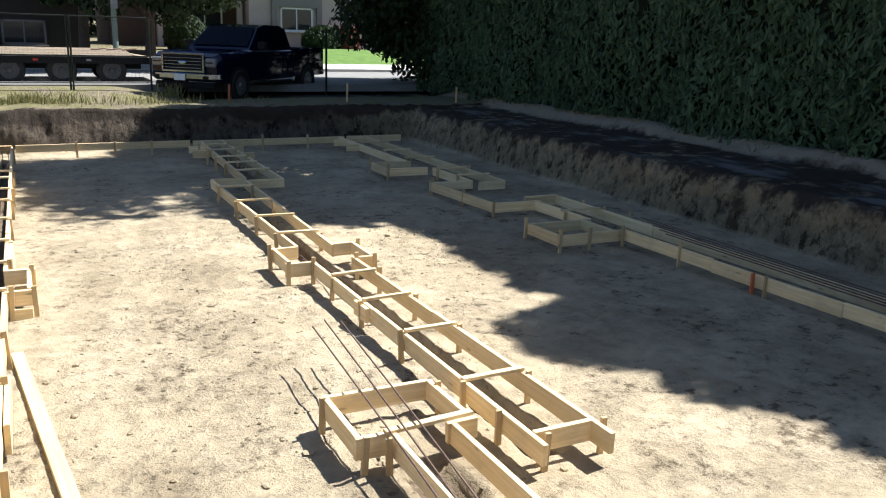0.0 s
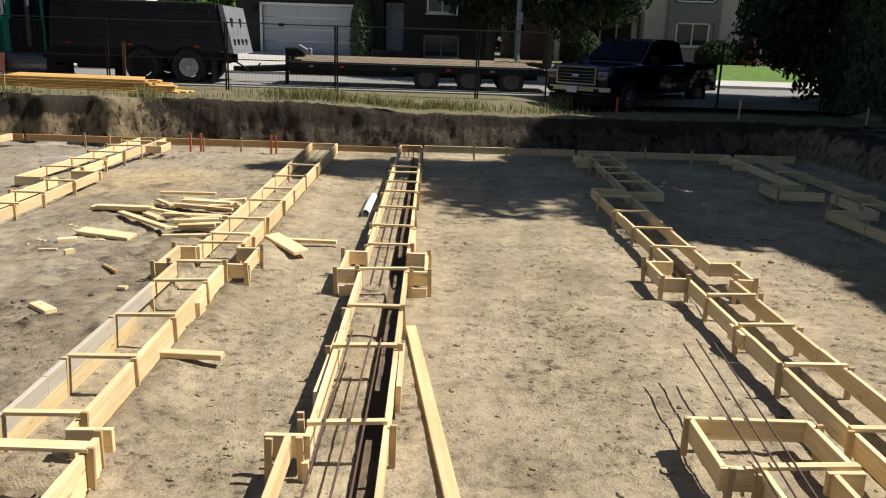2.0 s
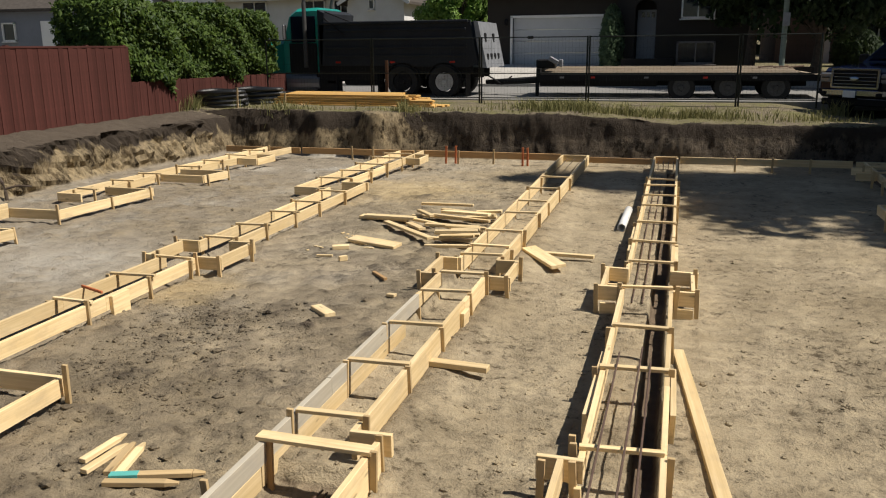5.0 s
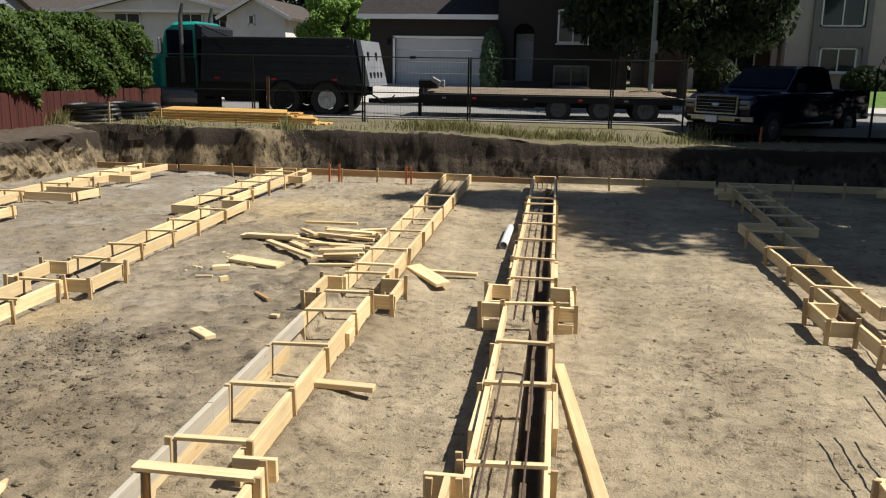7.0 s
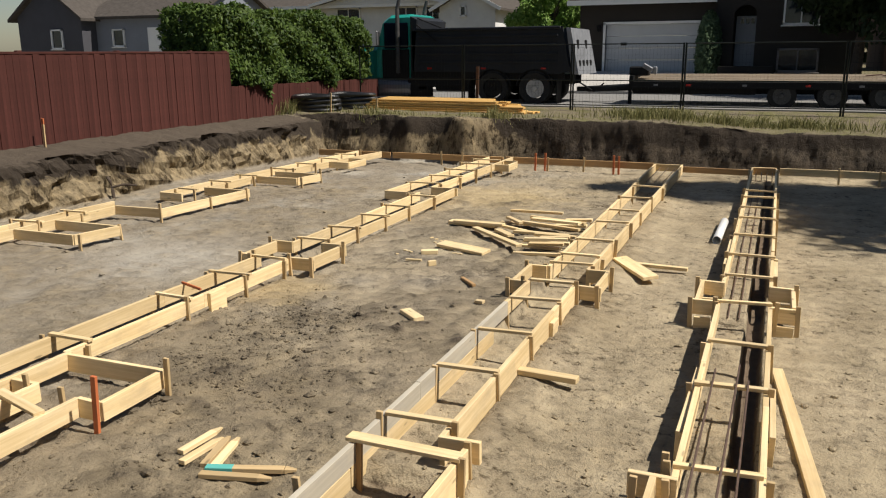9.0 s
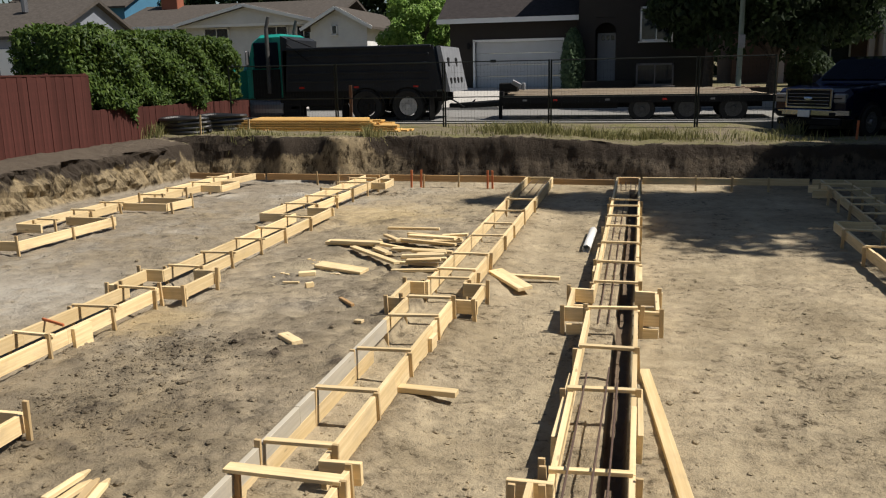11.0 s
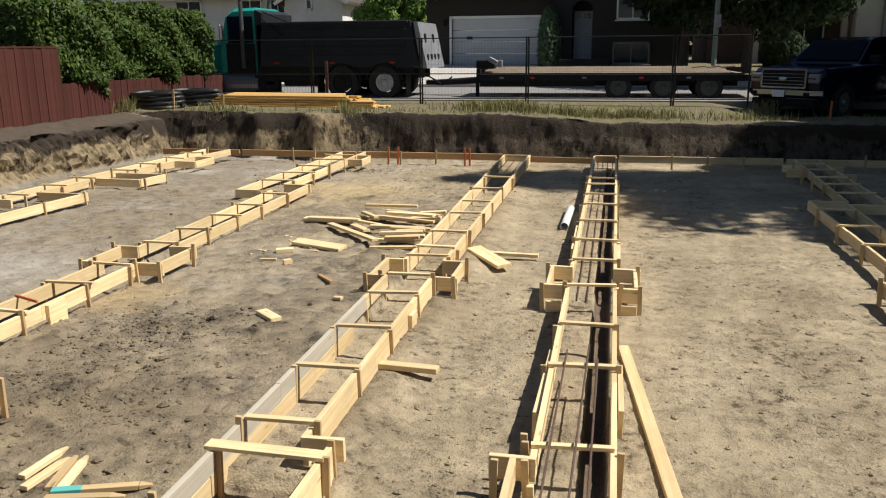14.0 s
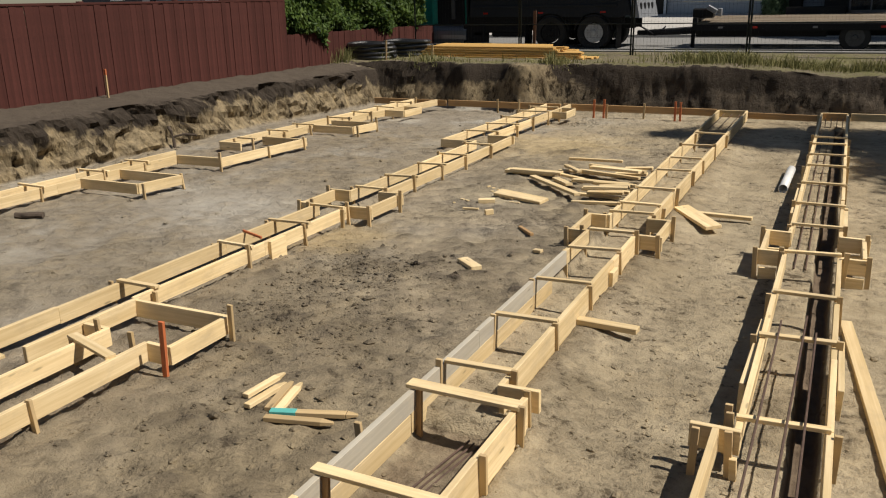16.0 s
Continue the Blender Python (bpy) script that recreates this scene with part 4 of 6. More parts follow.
PLATE = plain("pale_plate", (0.6, 0.62, 0.65), 0.5, 0, 0.1, 8)


def glass_material(name, tint, rough=0.04):
    m, n, l, b = material(name, rough, 0, 0.6)
    b.inputs["Base Color"].default_value = (*tint, 1)
    b.inputs["Transmission Weight"].default_value = 0.35
    b.inputs["IOR"].default_value = 1.45
    return m


TINTED = plain("tinted_glass", (0.006, 0.009, 0.02), 0.1, 0, 0.05, 2, 0.1, 0.0)
NAVY.node_tree.nodes["Principled BSDF"].inputs["Specular IOR Level"].default_value = 0.25
TINTED.node_tree.nodes["Principled BSDF"].inputs["Specular IOR Level"].default_value = 0.12
PANE = glass_material("window_glass", (0.05, 0.06, 0.07))


DARK_RIM = plain("dirty_dark_wheel_paint", (0.06, 0.06, 0.06), 0.6, 0.2, 0.3, 6)


def wheel(parent, at, r, width, rim_mat, side, dish=0.55, label=""):
    """A tyre with rounded shoulders and a rim set into it; the axle lies along y."""
    bm = bmesh.new()
    prof = [(0.62 * r, 0.42), (0.93 * r, 0.5), (r, 0.38), (r, -0.38), (0.93 * r, -0.5), (0.62 * r, -0.42)]
    seg = 28
    rings = [[bm.verts.new((at[0] + math.cos(a) * q, at[1] + s * width, at[2] + math.sin(a) * q)) for q, s in prof] for a in np.linspace(0, 2 * math.pi, seg, endpoint=False)]
    for i in range(seg):
        p, q = rings[i], rings[(i + 1) % seg]
        for j in range(len(prof)):
            bm.faces.new((p[j], q[j], q[(j + 1) % len(prof)], p[(j + 1) % len(prof)]))
    bmesh.ops.recalc_face_normals(bm, faces=bm.faces[:])
    w = part("wheel", bm, RUBBER, parent, label)
    bm = bmesh.new()
    y = at[1] + side * width * 0.36
    add_cyl(bm, (at[0], y - side * 0.02, at[2]), (at[0], y, at[2]), dish * r * 1.12, dish * r * 1.12, 24)
    add_cyl(bm, (at[0], y, at[2]), (at[0], y + side * 0.05, at[2]), dish * r * 0.36, dish * r * 0.28, 12)
    for a in np.linspace(0, 2 * math.pi, 8, endpoint=False):
        c, s = math.cos(a), math.sin(a)
        add_cyl(bm, (at[0] + c * r * dish * 0.62, y, at[2] + s * r * dish * 0.62), (at[0] + c * r * dish * 0.62, y + side * 0.025, at[2] + s * r * dish * 0.62), 0.025, 0.02, 6)
    part("rim", bm, rim_mat, w)


def loft(bm, sections):
    """Skin closed sections (lists of points of equal length) and cap the ends."""
    rings = [[bm.verts.new(p) for p in s] for s in sections]
    k = len(rings[0])
    for a, b in zip(rings, rings[1:]):
        for i in range(k):
            bm.faces.new((a[i], a[(i + 1) % k], b[(i + 1) % k], b[i]))
    bm.faces.new(rings[0]); bm.faces.new(rings[-1][::-1])
    bmesh.ops.recalc_face_normals(bm, faces=bm.faces[:])
    return bm


def pickup(at, turn):
    """A crew-cab pickup truck; forward is +x of its own axes."""
    ob = thing("pickup_truck", at, "dark blue crew-cab pickup truck with a chrome grille, parked in shade", "truck", turn=turn)

    def hull(x, half, z0, z1, shoulder):
        return [(x, -half + 0.03, z0), (x, -half, z0 + 0.12), (x, -half, z1 - shoulder), (x, -half + 0.1, z1), (x, half - 0.1, z1), (x, half, z1 - shoulder), (x, half, z0 + 0.12), (x, half - 0.03, z0)]
    bm = bmesh.new()
    loft(bm, [hull(2.78, 0.93, 0.55, 1.12, 0.18), hull(2.6, 0.99, 0.5, 1.2, 0.12), hull(1.6, 1.01, 0.5, 1.27, 0.08), hull(1.25, 1.01, 0.5, 1.30, 0.06), hull(-0.95, 1.01, 0.5, 1.30, 0.06)])
    body = part("body", bm, NAVY, ob)
    bm = bmesh.new()
    for s in (-1, 1):
        add_box(bm, 1.9, 0.06, 0.8, (-1.93, s * 0.98, 0.92), 0.02)
    add_box(bm, 0.06, 1.9, 0.78, (-2.86, 0, 0.92), 0.02)
    add_box(bm, 1.85, 1.9, 0.05, (-1.92, 0, 0.75))
    add_box(bm, 0.06, 1.9, 0.8, (-0.99, 0, 0.92))
    part("cargo_bed", bm, NAVY, ob)
    bm = bmesh.new()

    def cabin(x, half0, half1, z0, z1):
        return [(x, -half0, z0), (x, -half1, z1), (x, half1, z1), (x, half0, z0)]
    loft(bm, [[(1.28, -0.93, 1.28), (1.25, -0.93, 1.31), (1.25, 0.93, 1.31), (1.28, 0.93, 1.28)], cabin(0.52, 0.95, 0.76, 1.28, 1.86), cabin(0.2, 0.96, 0.77, 1.28, 1.93), cabin(-0.6, 0.96, 0.76, 1.28, 1.92), cabin(-0.95, 0.95, 0.75, 1.28, 1.84)])
    part("cab", bm, NAVY, ob)
    bm = bmesh.new()
    v = [bm.verts.new(p) for p in ((1.19, -0.84, 1.37), (1.19, 0.84, 1.37), (0.56, 0.69, 1.845), (0.56, -0.69, 1.845))]
    bm.faces.new(v)
    bmesh.ops.solidify(bm, geom=bm.faces[:], thickness=0.012)
    bmesh.ops.translate(bm, verts=bm.verts[:], vec=(0.012, 0, 0.016))
    part("windscreen", bm, TINTED, ob)
    for s in (-1, 1):
        for x0, x1, t0, t1 in ((0.98, 0.12, 0.52, 0.12), (0.04, -0.78, 0.04, -0.72)):
            bm = bmesh.new()
            v = [bm.verts.new(p) for p in ((x0, s * 0.958, 1.34), (x1, s * 0.963, 1.34), (t1, s * 0.795, 1.83), (t0, s * 0.795, 1.83))]
            bm.faces.new(v if s > 0 else v[::-1])
            bmesh.ops.solidify(bm, geom=bm.faces[:], thickness=0.008)
            bmesh.ops.translate(bm, verts=bm.verts[:], vec=(0, s * 0.012, 0))
            part("side_window", bm, TINTED, ob)
        part("door_handle", bm_box(0.22, 0.03, 0.035, 0.008, (-0.02, s * 1.02, 1.18)), BLACK, ob)
        part("door_handle", bm_box(0.22, 0.03, 0.035, 0.008, (-0.85, s * 1.02, 1.18)), BLACK, ob)
        part("mirror", bm_box(0.12, 0.24, 0.2, 0.03, (0.92, s * 1.12, 1.4)), BLACK, ob)
        bm = bmesh.new()
        add_box(bm, 0.24, 0.3, 0.22, (2.72, s * 0.78, 0.98), 0.03)
        lamp = part("headlight", bm, LAMP_LENS, ob, "clear headlight")
        part("lamp_divider", bm_box(0.03, 0.2, 0.03, 0.005, (2.845, s * 0.76, 0.98)), BLACK, lamp)
        part("fog_light", bm_box(0.04, 0.16, 0.08, 0.015, (2.96, s * 0.72, 0.62)), BLACK, ob)
        part("tail_light", bm_box(0.06, 0.14, 0.4, 0.015, (-2.88, s * 0.92, 1.05)), RED_LENS, ob)
        for x in (1.88, -1.8):
            wheel(ob, (x, s * 0.93, 0.4), 0.4, 0.27, ALLOY, s, 0.6)
            bm = bmesh.new()
            add_prism(bm, [(x + math.cos(a) * 0.46, 0.42 + math.sin(a) * 0.46) for a in np.linspace(-0.1, math.pi + 0.1, 16)], s * 1.0 - 0.016, s * 1.0 + 0.016)
            part("wheel_arch", bm, BLACK, ob)
        part("step_bar", bm_box(1.9, 0.12, 0.06, 0.02, (0.1, s * 0.98, 0.43)), BLACK, ob)
    grille = part("grille", bm_box(0.05, 1.12, 0.4, 0.02, (2.8, 0, 0.97)), BLACK, ob)
    bm = bmesh.new()
    for y, z, sy, sz in ((0, 1.18, 1.22, 0.06), (0, 0.76, 1.22, 0.06), (-0.59, 0.97, 0.06, 0.44), (0.59, 0.97, 0.06, 0.44)):
        add_box(bm, 0.06, sy, sz, (2.83, y, z), 0.012)
    part("grille_frame", bm, CHROME, grille, "chrome surround")
    for z in (0.84, 0.92, 1.00, 1.08):
        part("grille_bar", bm_box(0.04, 1.08, 0.018, 0.005, (2.84, 0, z)), CHROME, grille, "chrome bar")
    bm = bmesh.new()
    bmesh.ops.create_uvsphere(bm, u_segments=12, v_segments=6, radius=1, matrix=Matrix.Translation((2.865, 0, 0.97)) @ Matrix.Diagonal((0.02, 0.12, 0.05, 1)))
    part("badge", bm, CHROME, grille)
    bm = bmesh.new()
    loft(bm, [[(x, y, 0.57), (x, y, 0.72), (x + 0.08, y, 0.70), (x + 0.08, y, 0.59)] for x, y in ((2.66, -1.0), (2.86, -0.75), (2.9, 0), (2.86, 0.75), (2.66, 1.0))])
    bumper = part("front_bumper", bm, CHROME, ob, "chrome bumper")
    part("number_plate", bm_box(0.012, 0.32, 0.16, 0.003, (2.995, 0.0, 0.62)), PLATE, bumper)
    part("air_dam", bm_box(0.12, 1.7, 0.16, 0.03, (2.78, 0, 0.42)), BLACK, ob)
    part("rear_bumper", bm_box(0.14, 1.9, 0.18, 0.03, (-2.98, 0, 0.6)), CHROME, ob)


pickup((5.95, 23.3, 0.73), -135)


def dump_truck():
    """A tandem dump truck that faces -x; x and z are those of the place, y runs away from the camera."""
    ob = thing("dump_truck", (0, 24.3, 0.97), "teal-cabbed dump truck with a dark grey steel box", "truck")
    Z = -0.97
    bm = bmesh.new()
    prof = [(-10.9, 1.98), (-6.15, 1.90), (-5.8, 1.98), (-6.05, 3.27), (-6.3, 3.30), (-10.75, 3.2), (-10.9, 3.2)]
    for y0 in (0.0, 2.37):
        add_prism(bm, [(x, z + Z) for x, z in prof], y0, y0 + 0.08)
    add_box(bm, 4.7, 2.4, 0.1, (-8.5, 1.22, 2.0 + Z))
    box = part("dump_box", bm, GREY_STEEL, ob, "dark grey ribbed steel box")
    for z in (2.25, 2.5, 2.76, 3.02):
        part("side_rib", bm_box(4.55, 0.035, 0.07, 0.012, (-8.45, -0.016, z + Z)), GREY_STEEL, box)
    part("top_rail", bm_box(4.7, 0.12, 0.09, 0.02, (-8.45, 0.0, 3.24 + Z)), GREY_STEEL, box)
    bm = bmesh.new()
    add_prism(bm, [(-10.95, 1.95 + Z), (-10.85, 1.95 + Z), (-10.72, 3.55 + Z), (-10.95, 3.66 + Z)], 0.0, 2.45)
    part("headboard", bm, GREY_STEEL, box)
    bm = bmesh.new()
    add_cyl(bm, (-10.72, -0.03, 3.4 + Z), (-10.05, -0.03, 2.88 + Z), 0.025, 0.02, 8)
    add_cyl(bm, (-10.75, 0.1, 3.6 + Z), (-9.9, 0.1, 3.28 + Z), 0.02, 0.02, 8)
    part("tarp_arm", bm, BLACK, box)
    tail = part("tailgate", add_prism(bmesh.new(), [(-5.72, 1.9 + Z), (-5.52, 1.88 + Z), (-5.8, 3.22 + Z), (-5.93, 3.24 + Z)], -0.04, 2.5), TAILGATE, box, "scuffed pale steel tailgate")
    for z, h in ((2.2, 0.2), (2.75, 0.3)):
        for y in (0.35, 0.85, 1.35, 1.85) if h < 0.25 else (0.5, 1.6):
            part("opening", bm_box(0.06, 0.2, h, 0.03, (-5.52 - (z - 1.88) * 0.209, y, z + Z)), BLACK, tail)
    for x, mat in ((-10.3, RED_LENS), (-8.5, RED_LENS), (-6.6, RED_LENS)):
        part("reflector", bm_box(0.16, 0.012, 0.05, 0.003, (x, -0.01, 2.06 + Z)), mat, box)
    bm = bmesh.new()
    for y in (0.75, 1.55):
        add_box(bm, 8.2, 0.1, 0.28, (-9.9, y, 1.72 + Z))
    for x in (-6.87, -8.2):
        add_cyl(bm, (x, 0.2, 1.45 + Z), (x, 2.2, 1.45 + Z), 0.09, 0.09, 10)
        add_box(bm, 0.4, 0.5, 0.4, (x, 1.2, 1.45 + Z), 0.1)
    add_box(bm, 1.2, 0.5, 0.5, (-9.6, 0.45, 1.6 + Z), 0.05)
    part("chassis", bm, BLACK, ob)
    for x in (-6.87, -8.2):
        for y, s in ((0.22, -1), (2.25, 1)):
            wheel(ob, (x, y, 0.5), 0.5, 0.5, WHITE_RIM if x > -7 else BLACK, s, 0.5)
    for y, s in ((0.25, -1), (2.2, 1)):
        wheel(ob, (-13.3, y, 0.5), 0.5, 0.32, WHITE_RIM, s, 0.58)
    part("side_skirt", bm_box(2.0, 0.3, 0.5, 0.04, (-9.95, 0.3, 1.72 + Z)), BLACK, ob)
    part("sub_frame", bm_box(5.0, 0.12, 0.22, 0.02, (-8.5, 0.16, 1.86 + Z)), BLACK, ob)
    part("battery_box", bm_box(0.75, 0.4, 0.62, 0.04, (-10.75, 0.3, 1.42 + Z)), BLACK, ob)
    for x in (-6.87, -8.2):
        bm = bmesh.new()
        arc = np.linspace(0.15, math.pi - 0.15, 12)
        add_prism(bm, [(x + 0.6 * math.cos(a), 1.47 + Z + 0.57 * math.sin(a)) for a in arc] + [(x + 0.56 * math.cos(a), 1.47 + Z + 0.53 * math.sin(a)) for a in arc[::-1]], 0.0, 0.62)
        part("mudguard", bm, BLACK, ob)
    part("mudflap", bm_box(0.03, 0.6, 0.7, 0.005, (-6.2, 0.32, 1.35 + Z)), BLACK, ob)
    part("mudflap", bm_box(0.03, 0.6, 0.7, 0.005, (-9.0, 0.32, 1.4 + Z)), BLACK, ob)
    bm = bmesh.new()
    loft(bm, [[(x, 0.22 + t, 1.75 + Z), (x, 0.22 + t, h + Z - 0.1), (x, 0.4 + t, h + Z), (x, 2.05 - t, h + Z), (x, 2.23 - t, h + Z - 0.1), (x, 2.23 - t, 1.75 + Z)] for x, h, t in ((-12.25, 2.75, 0.0), (-12.05, 3.55, 0.06), (-11.8, 3.72, 0.05), (-11.1, 3.74, 0.03), (-10.98, 3.68, 0.03))])
    cab = part("cab", bm, TEAL, ob, "teal painted cab")
    part("side_window", bm_box(0.84, 0.03, 0.8, 0.02, (-11.56, 0.235, 3.08 + Z)), TINTED, cab)
    part("door_panel", bm_box(0.95, 0.02, 0.9, 0.01, (-11.58, 0.212, 2.2 + Z)), BLACK, cab)
    bm = bmesh.new()
    loft(bm, [[(x, 0.35, 1.5 + Z), (x, 0.4, h + Z - 0.15), (x, 0.6, h + Z), (x, 1.85, h + Z), (x, 2.05, h + Z - 0.15), (x, 2.1, 1.5 + Z)] for x, h in ((-14.4, 2.3), (-14.2, 2.5), (-12.25, 2.8))])
    part("hood", bm, TEAL, ob)
    for y in (0.12, 2.3):
        bm = bmesh.new()
        add_cyl(bm, (-11.45, y, 1.9 + Z), (-11.45, y, 3.9 + Z), 0.065, 0.065, 12)
        add_cyl(bm, (-11.45, y, 3.9 + Z), (-11.36, y, 4.25 + Z), 0.06, 0.05, 12)
        part("exhaust_pipe", bm, DARK_RIM, ob, "dull dark steel pipe")
    bm = bmesh.new()
    add_cyl(bm, (-12.2, 0.35, 1.42 + Z), (-11.0, 0.35, 1.42 + Z), 0.31, 0.31, 16)
    part("fuel_tank", bm, ALLOY, ob, "dull alloy tank")
    part("mirror", bm_box(0.06, 0.2, 0.45, 0.02, (-12.1, 0.0, 3.0 + Z)), ALLOY, ob)
    part("bumper_step", bm_box(0.3, 0.3, 0.12, 0.02, (-10.6, 0.25, 1.45 + Z)), BLACK, ob)
    bm = bmesh.new()
    for k in range(5):
        add_cyl(bm, (-5.85 - 0.03 * k, 1.0 + 0.1 * k, 1.7 + Z), (-5.3, 1.1 + 0.05 * k, 1.35 + Z), 0.02, 0.02, 6)
        add_cyl(bm, (-5.3, 1.1 + 0.05 * k, 1.35 + Z), (-5.0, 1.15, 1.6 + Z), 0.02, 0.02, 6)
    part("air_hoses", bm, BLACK, ob)


dump_truck()


def flatbed_trailer():
    ob = thing("flatbed_trailer", (0, 24.35, 0.95), "tri-axle flatbed trailer with a worn plank deck", "trailer")
    Z = -0.95
    bm = bmesh.new()
    for y, z in ((0.06, 1.6), (2.4, 1.74)):
        add_box(bm, 7.8, 0.1, 0.18, (-0.1, y, z + Z))
    for y in (0.7, 1.75):
        add_box(bm, 7.4, 0.14, 0.3, (-0.3, y, 1.5 + Z))
    for x in np.arange(-3.8, 3.6, 0.6):
        add_box(bm, 0.07, 2.3, 0.1, (x, 1.22, 1.6 + Z))
    add_box(bm, 3.4, 0.2, 0.22, (-2.3, 0.35, 1.45 + Z), 0.03)
    add_box(bm, 0.12, 2.4, 0.28, (-4.0, 1.22, 1.72 + Z))
    for y0 in (0.55, 1.9):
        add_cyl(bm, (-4.0, y0, 1.5 + Z), (-5.5, 1.22, 1.42 + Z), 0.09, 0.09, 8)
    add_box(bm, 0.5, 0.16, 0.14, (-5.6, 1.22, 1.42 + Z), 0.02)
    part("frame", bm, BLACK, ob, "black steel frame")
    for k in range(12):
        y = 0.1 + k * 0.2
        stick("deck_plank", (-3.95, 24.35 + y + 0.1, 1.7 + 0.012 * k), (3.15, 24.35 + y + 0.1, 1.7 + 0.012 * k), 0.19, 0.05, DECK, ob)
    bm = bmesh.new()
    add_prism(bm, [(3.17, 1.58 + Z), (3.17, 1.75 + Z), (4.0, 1.62 + Z), (4.0, 1.5 + Z)], 0.06, 2.4)
    part("beaver_tail", bm, DECK, ob, "sloping plank tail")
    for x in (0.07, 1.32, 2.57):
        for y, s in ((0.16, -1), (2.3, 1)):
            wheel(ob, (x, y, 0.38), 0.38, 0.26, DARK_RIM, s, 0.55)
    for k, x in enumerate((-3.3, -2.4, -0.9, 0.7, 2.0)):
        part("reflector", bm_box(0.12, 0.012, 0.05, 0.003, (x, 0.0, 1.60 + Z)), RED_LENS if k % 2 else LAMP_LENS, ob)
    part("landing_leg", bm_box(0.1, 0.1, 0.6, 0.01, (-4.1, 0.5, 1.3 + Z)), BLACK, ob)
    part("tool_box", bm_box(0.55, 0.5, 0.26, 0.03, (-3.85, 0.6, 1.98 + Z)), BLACK, ob)
    bm = bmesh.new()
    add_box(bm, 0.3, 0.1, 0.14, (-3.6, 0.35, 2.08 + Z), 0.02, Matrix.Rotation(0.5, 4, "Y"))
    add_box(bm, 0.12, 0.12, 0.22, (-3.4, 0.45, 2.0 + Z), 0.02)
    part("winch", bm, TAILGATE, ob, "pale steel winch")
    bm = bmesh.new()
    for k in range(3):
        add_cyl(bm, (2.1 + 0.4 * k, 0.5, 1.87 + Z), (2.5 + 0.4 * k, 0.6, 1.9 + Z), 0.02, 0.02, 6)
    part("chain", bm, REBAR, ob)


flatbed_trailer()


# ---------------------------------------------------------------- fences and stakes by the bank
RED_STAIN = plain("red_brown_stained_board", (0.068, 0.021, 0.0165), 0.8, 0, 0.2, 1.6, 0.25, 0.3)


def vary_boards(m, lo, hi):
    """Each board weathers to its own shade, with faint streaks down its length."""
    n, l = m.node_tree.nodes, m.node_tree.links
    b = n["Principled BSDF"]
    was = b.inputs["Base Color"].links[0].from_socket
    shade = ramp(n, l, n.new("ShaderNodeObjectInfo").outputs["Random"], [(0.0, lo), (1.0, hi)])
    tc = n.new("ShaderNodeTexCoord").outputs["Object"]
    run = ramp(n, l, noise_tex(n, l, scaled(n, l, tc, (1.2, 30, 30)), 1.0, 4), [(0.3, (0.8, 0.8, 0.8)), (0.7, (1.15, 1.15, 1.15))])
    l.new(mix(n, l, 1.0, mix(n, l, 1.0, was, shade, "MULTIPLY"), run, "MULTIPLY"), b.inputs["Base Color"])


vary_boards(RED_STAIN, (0.84, 0.82, 0.8), (1.12, 1.14, 1.14))


def red_fence():
    ob = thing("board_fence", (-12.1, 12, 1.0), "tall red-brown stained vertical board fence", "fence")
    frng = random.Random(5)
    y = 2.0
    while y < 24.2:
        w = 0.14
        tall = 2.58 if y < 16.35 else 1.79 - (y - 16.3) * 0.005
        if y >= 6.0:
            off = frng.uniform(-0.005, 0.005) + (0.006 if round(y / w) % 2 else 0)
            stick("slat", (-12.1 + off, y + w / 2, 0.85), (-12.1 + off, y + w / 2 + frng.uniform(-0.004, 0.004), tall + frng.uniform(-0.008, 0.008)), 0.02, w - frng.uniform(0.001, 0.004), RED_STAIN, ob)
        y += w
    for a, b, z in ((6, 16.35, 2.6), (16.36, 24.2, 1.78)):
        for zz in (z - 0.02, 1.25):
            stick("rail", (-12.13 if zz < 2 else -12.1, a, zz), (-12.13 if zz < 2 else -12.1, b, zz - (0.04 if a > 10 and zz > 1.5 else 0)), 0.05, 0.04, RED_STAIN, ob)
    for yy in (6.0, 8.2, 10.6, 12.9, 15.1, 16.33, 18.4, 20.8, 23.2):
        stick("post", (-12.16, yy, 0.8), (-12.16, yy, 2.62 if yy < 16.34 else 1.8), 0.09, 0.09, RED_STAIN, ob)


red_fence()
WIRE = plain("dark_fence_wire", (0.02, 0.024, 0.02), 0.5, 0.6, 0.2, 8)


def mesh_fence():
    """Temporary wire-mesh panels along the street side of the site."""
    xs = [-11.6, -8.3, -5.18, -2.3, 1.43, 3.3]
    for a, b in zip(xs, xs[1:]):
        ob = thing("fence_panel", ((a + b) / 2, 22.0, 1.05), "dark wire-mesh temporary fence panel", "fence", "temporary fence panels")
        half = (b - a) / 2 - 0.03
        for x in (-half, half):
            part("post", add_cyl(bmesh.new(), (x, 0, -0.1), (x, 0, 1.7), 0.024, 0.024, 8), WIRE, ob)
        for z in (1.68, 0.75, 0.1):
            part("rail", add_cyl(bmesh.new(), (-half, 0, z), (half, 0, z), 0.014, 0.014, 6), WIRE, ob)
        bm = bmesh.new()
        for x in np.arange(-half + 0.09, half - 0.03, 0.09):
            add_box(bm, 0.0026, 0.0026, 1.6, (x, 0, 0.88))
        for z in np.arange(0.2, 1.65, 0.2):
            add_box(bm, 2 * half, 0.0026, 0.0026, (0, 0, z))
        part("wire_mesh", bm, WIRE, ob)


mesh_fence()


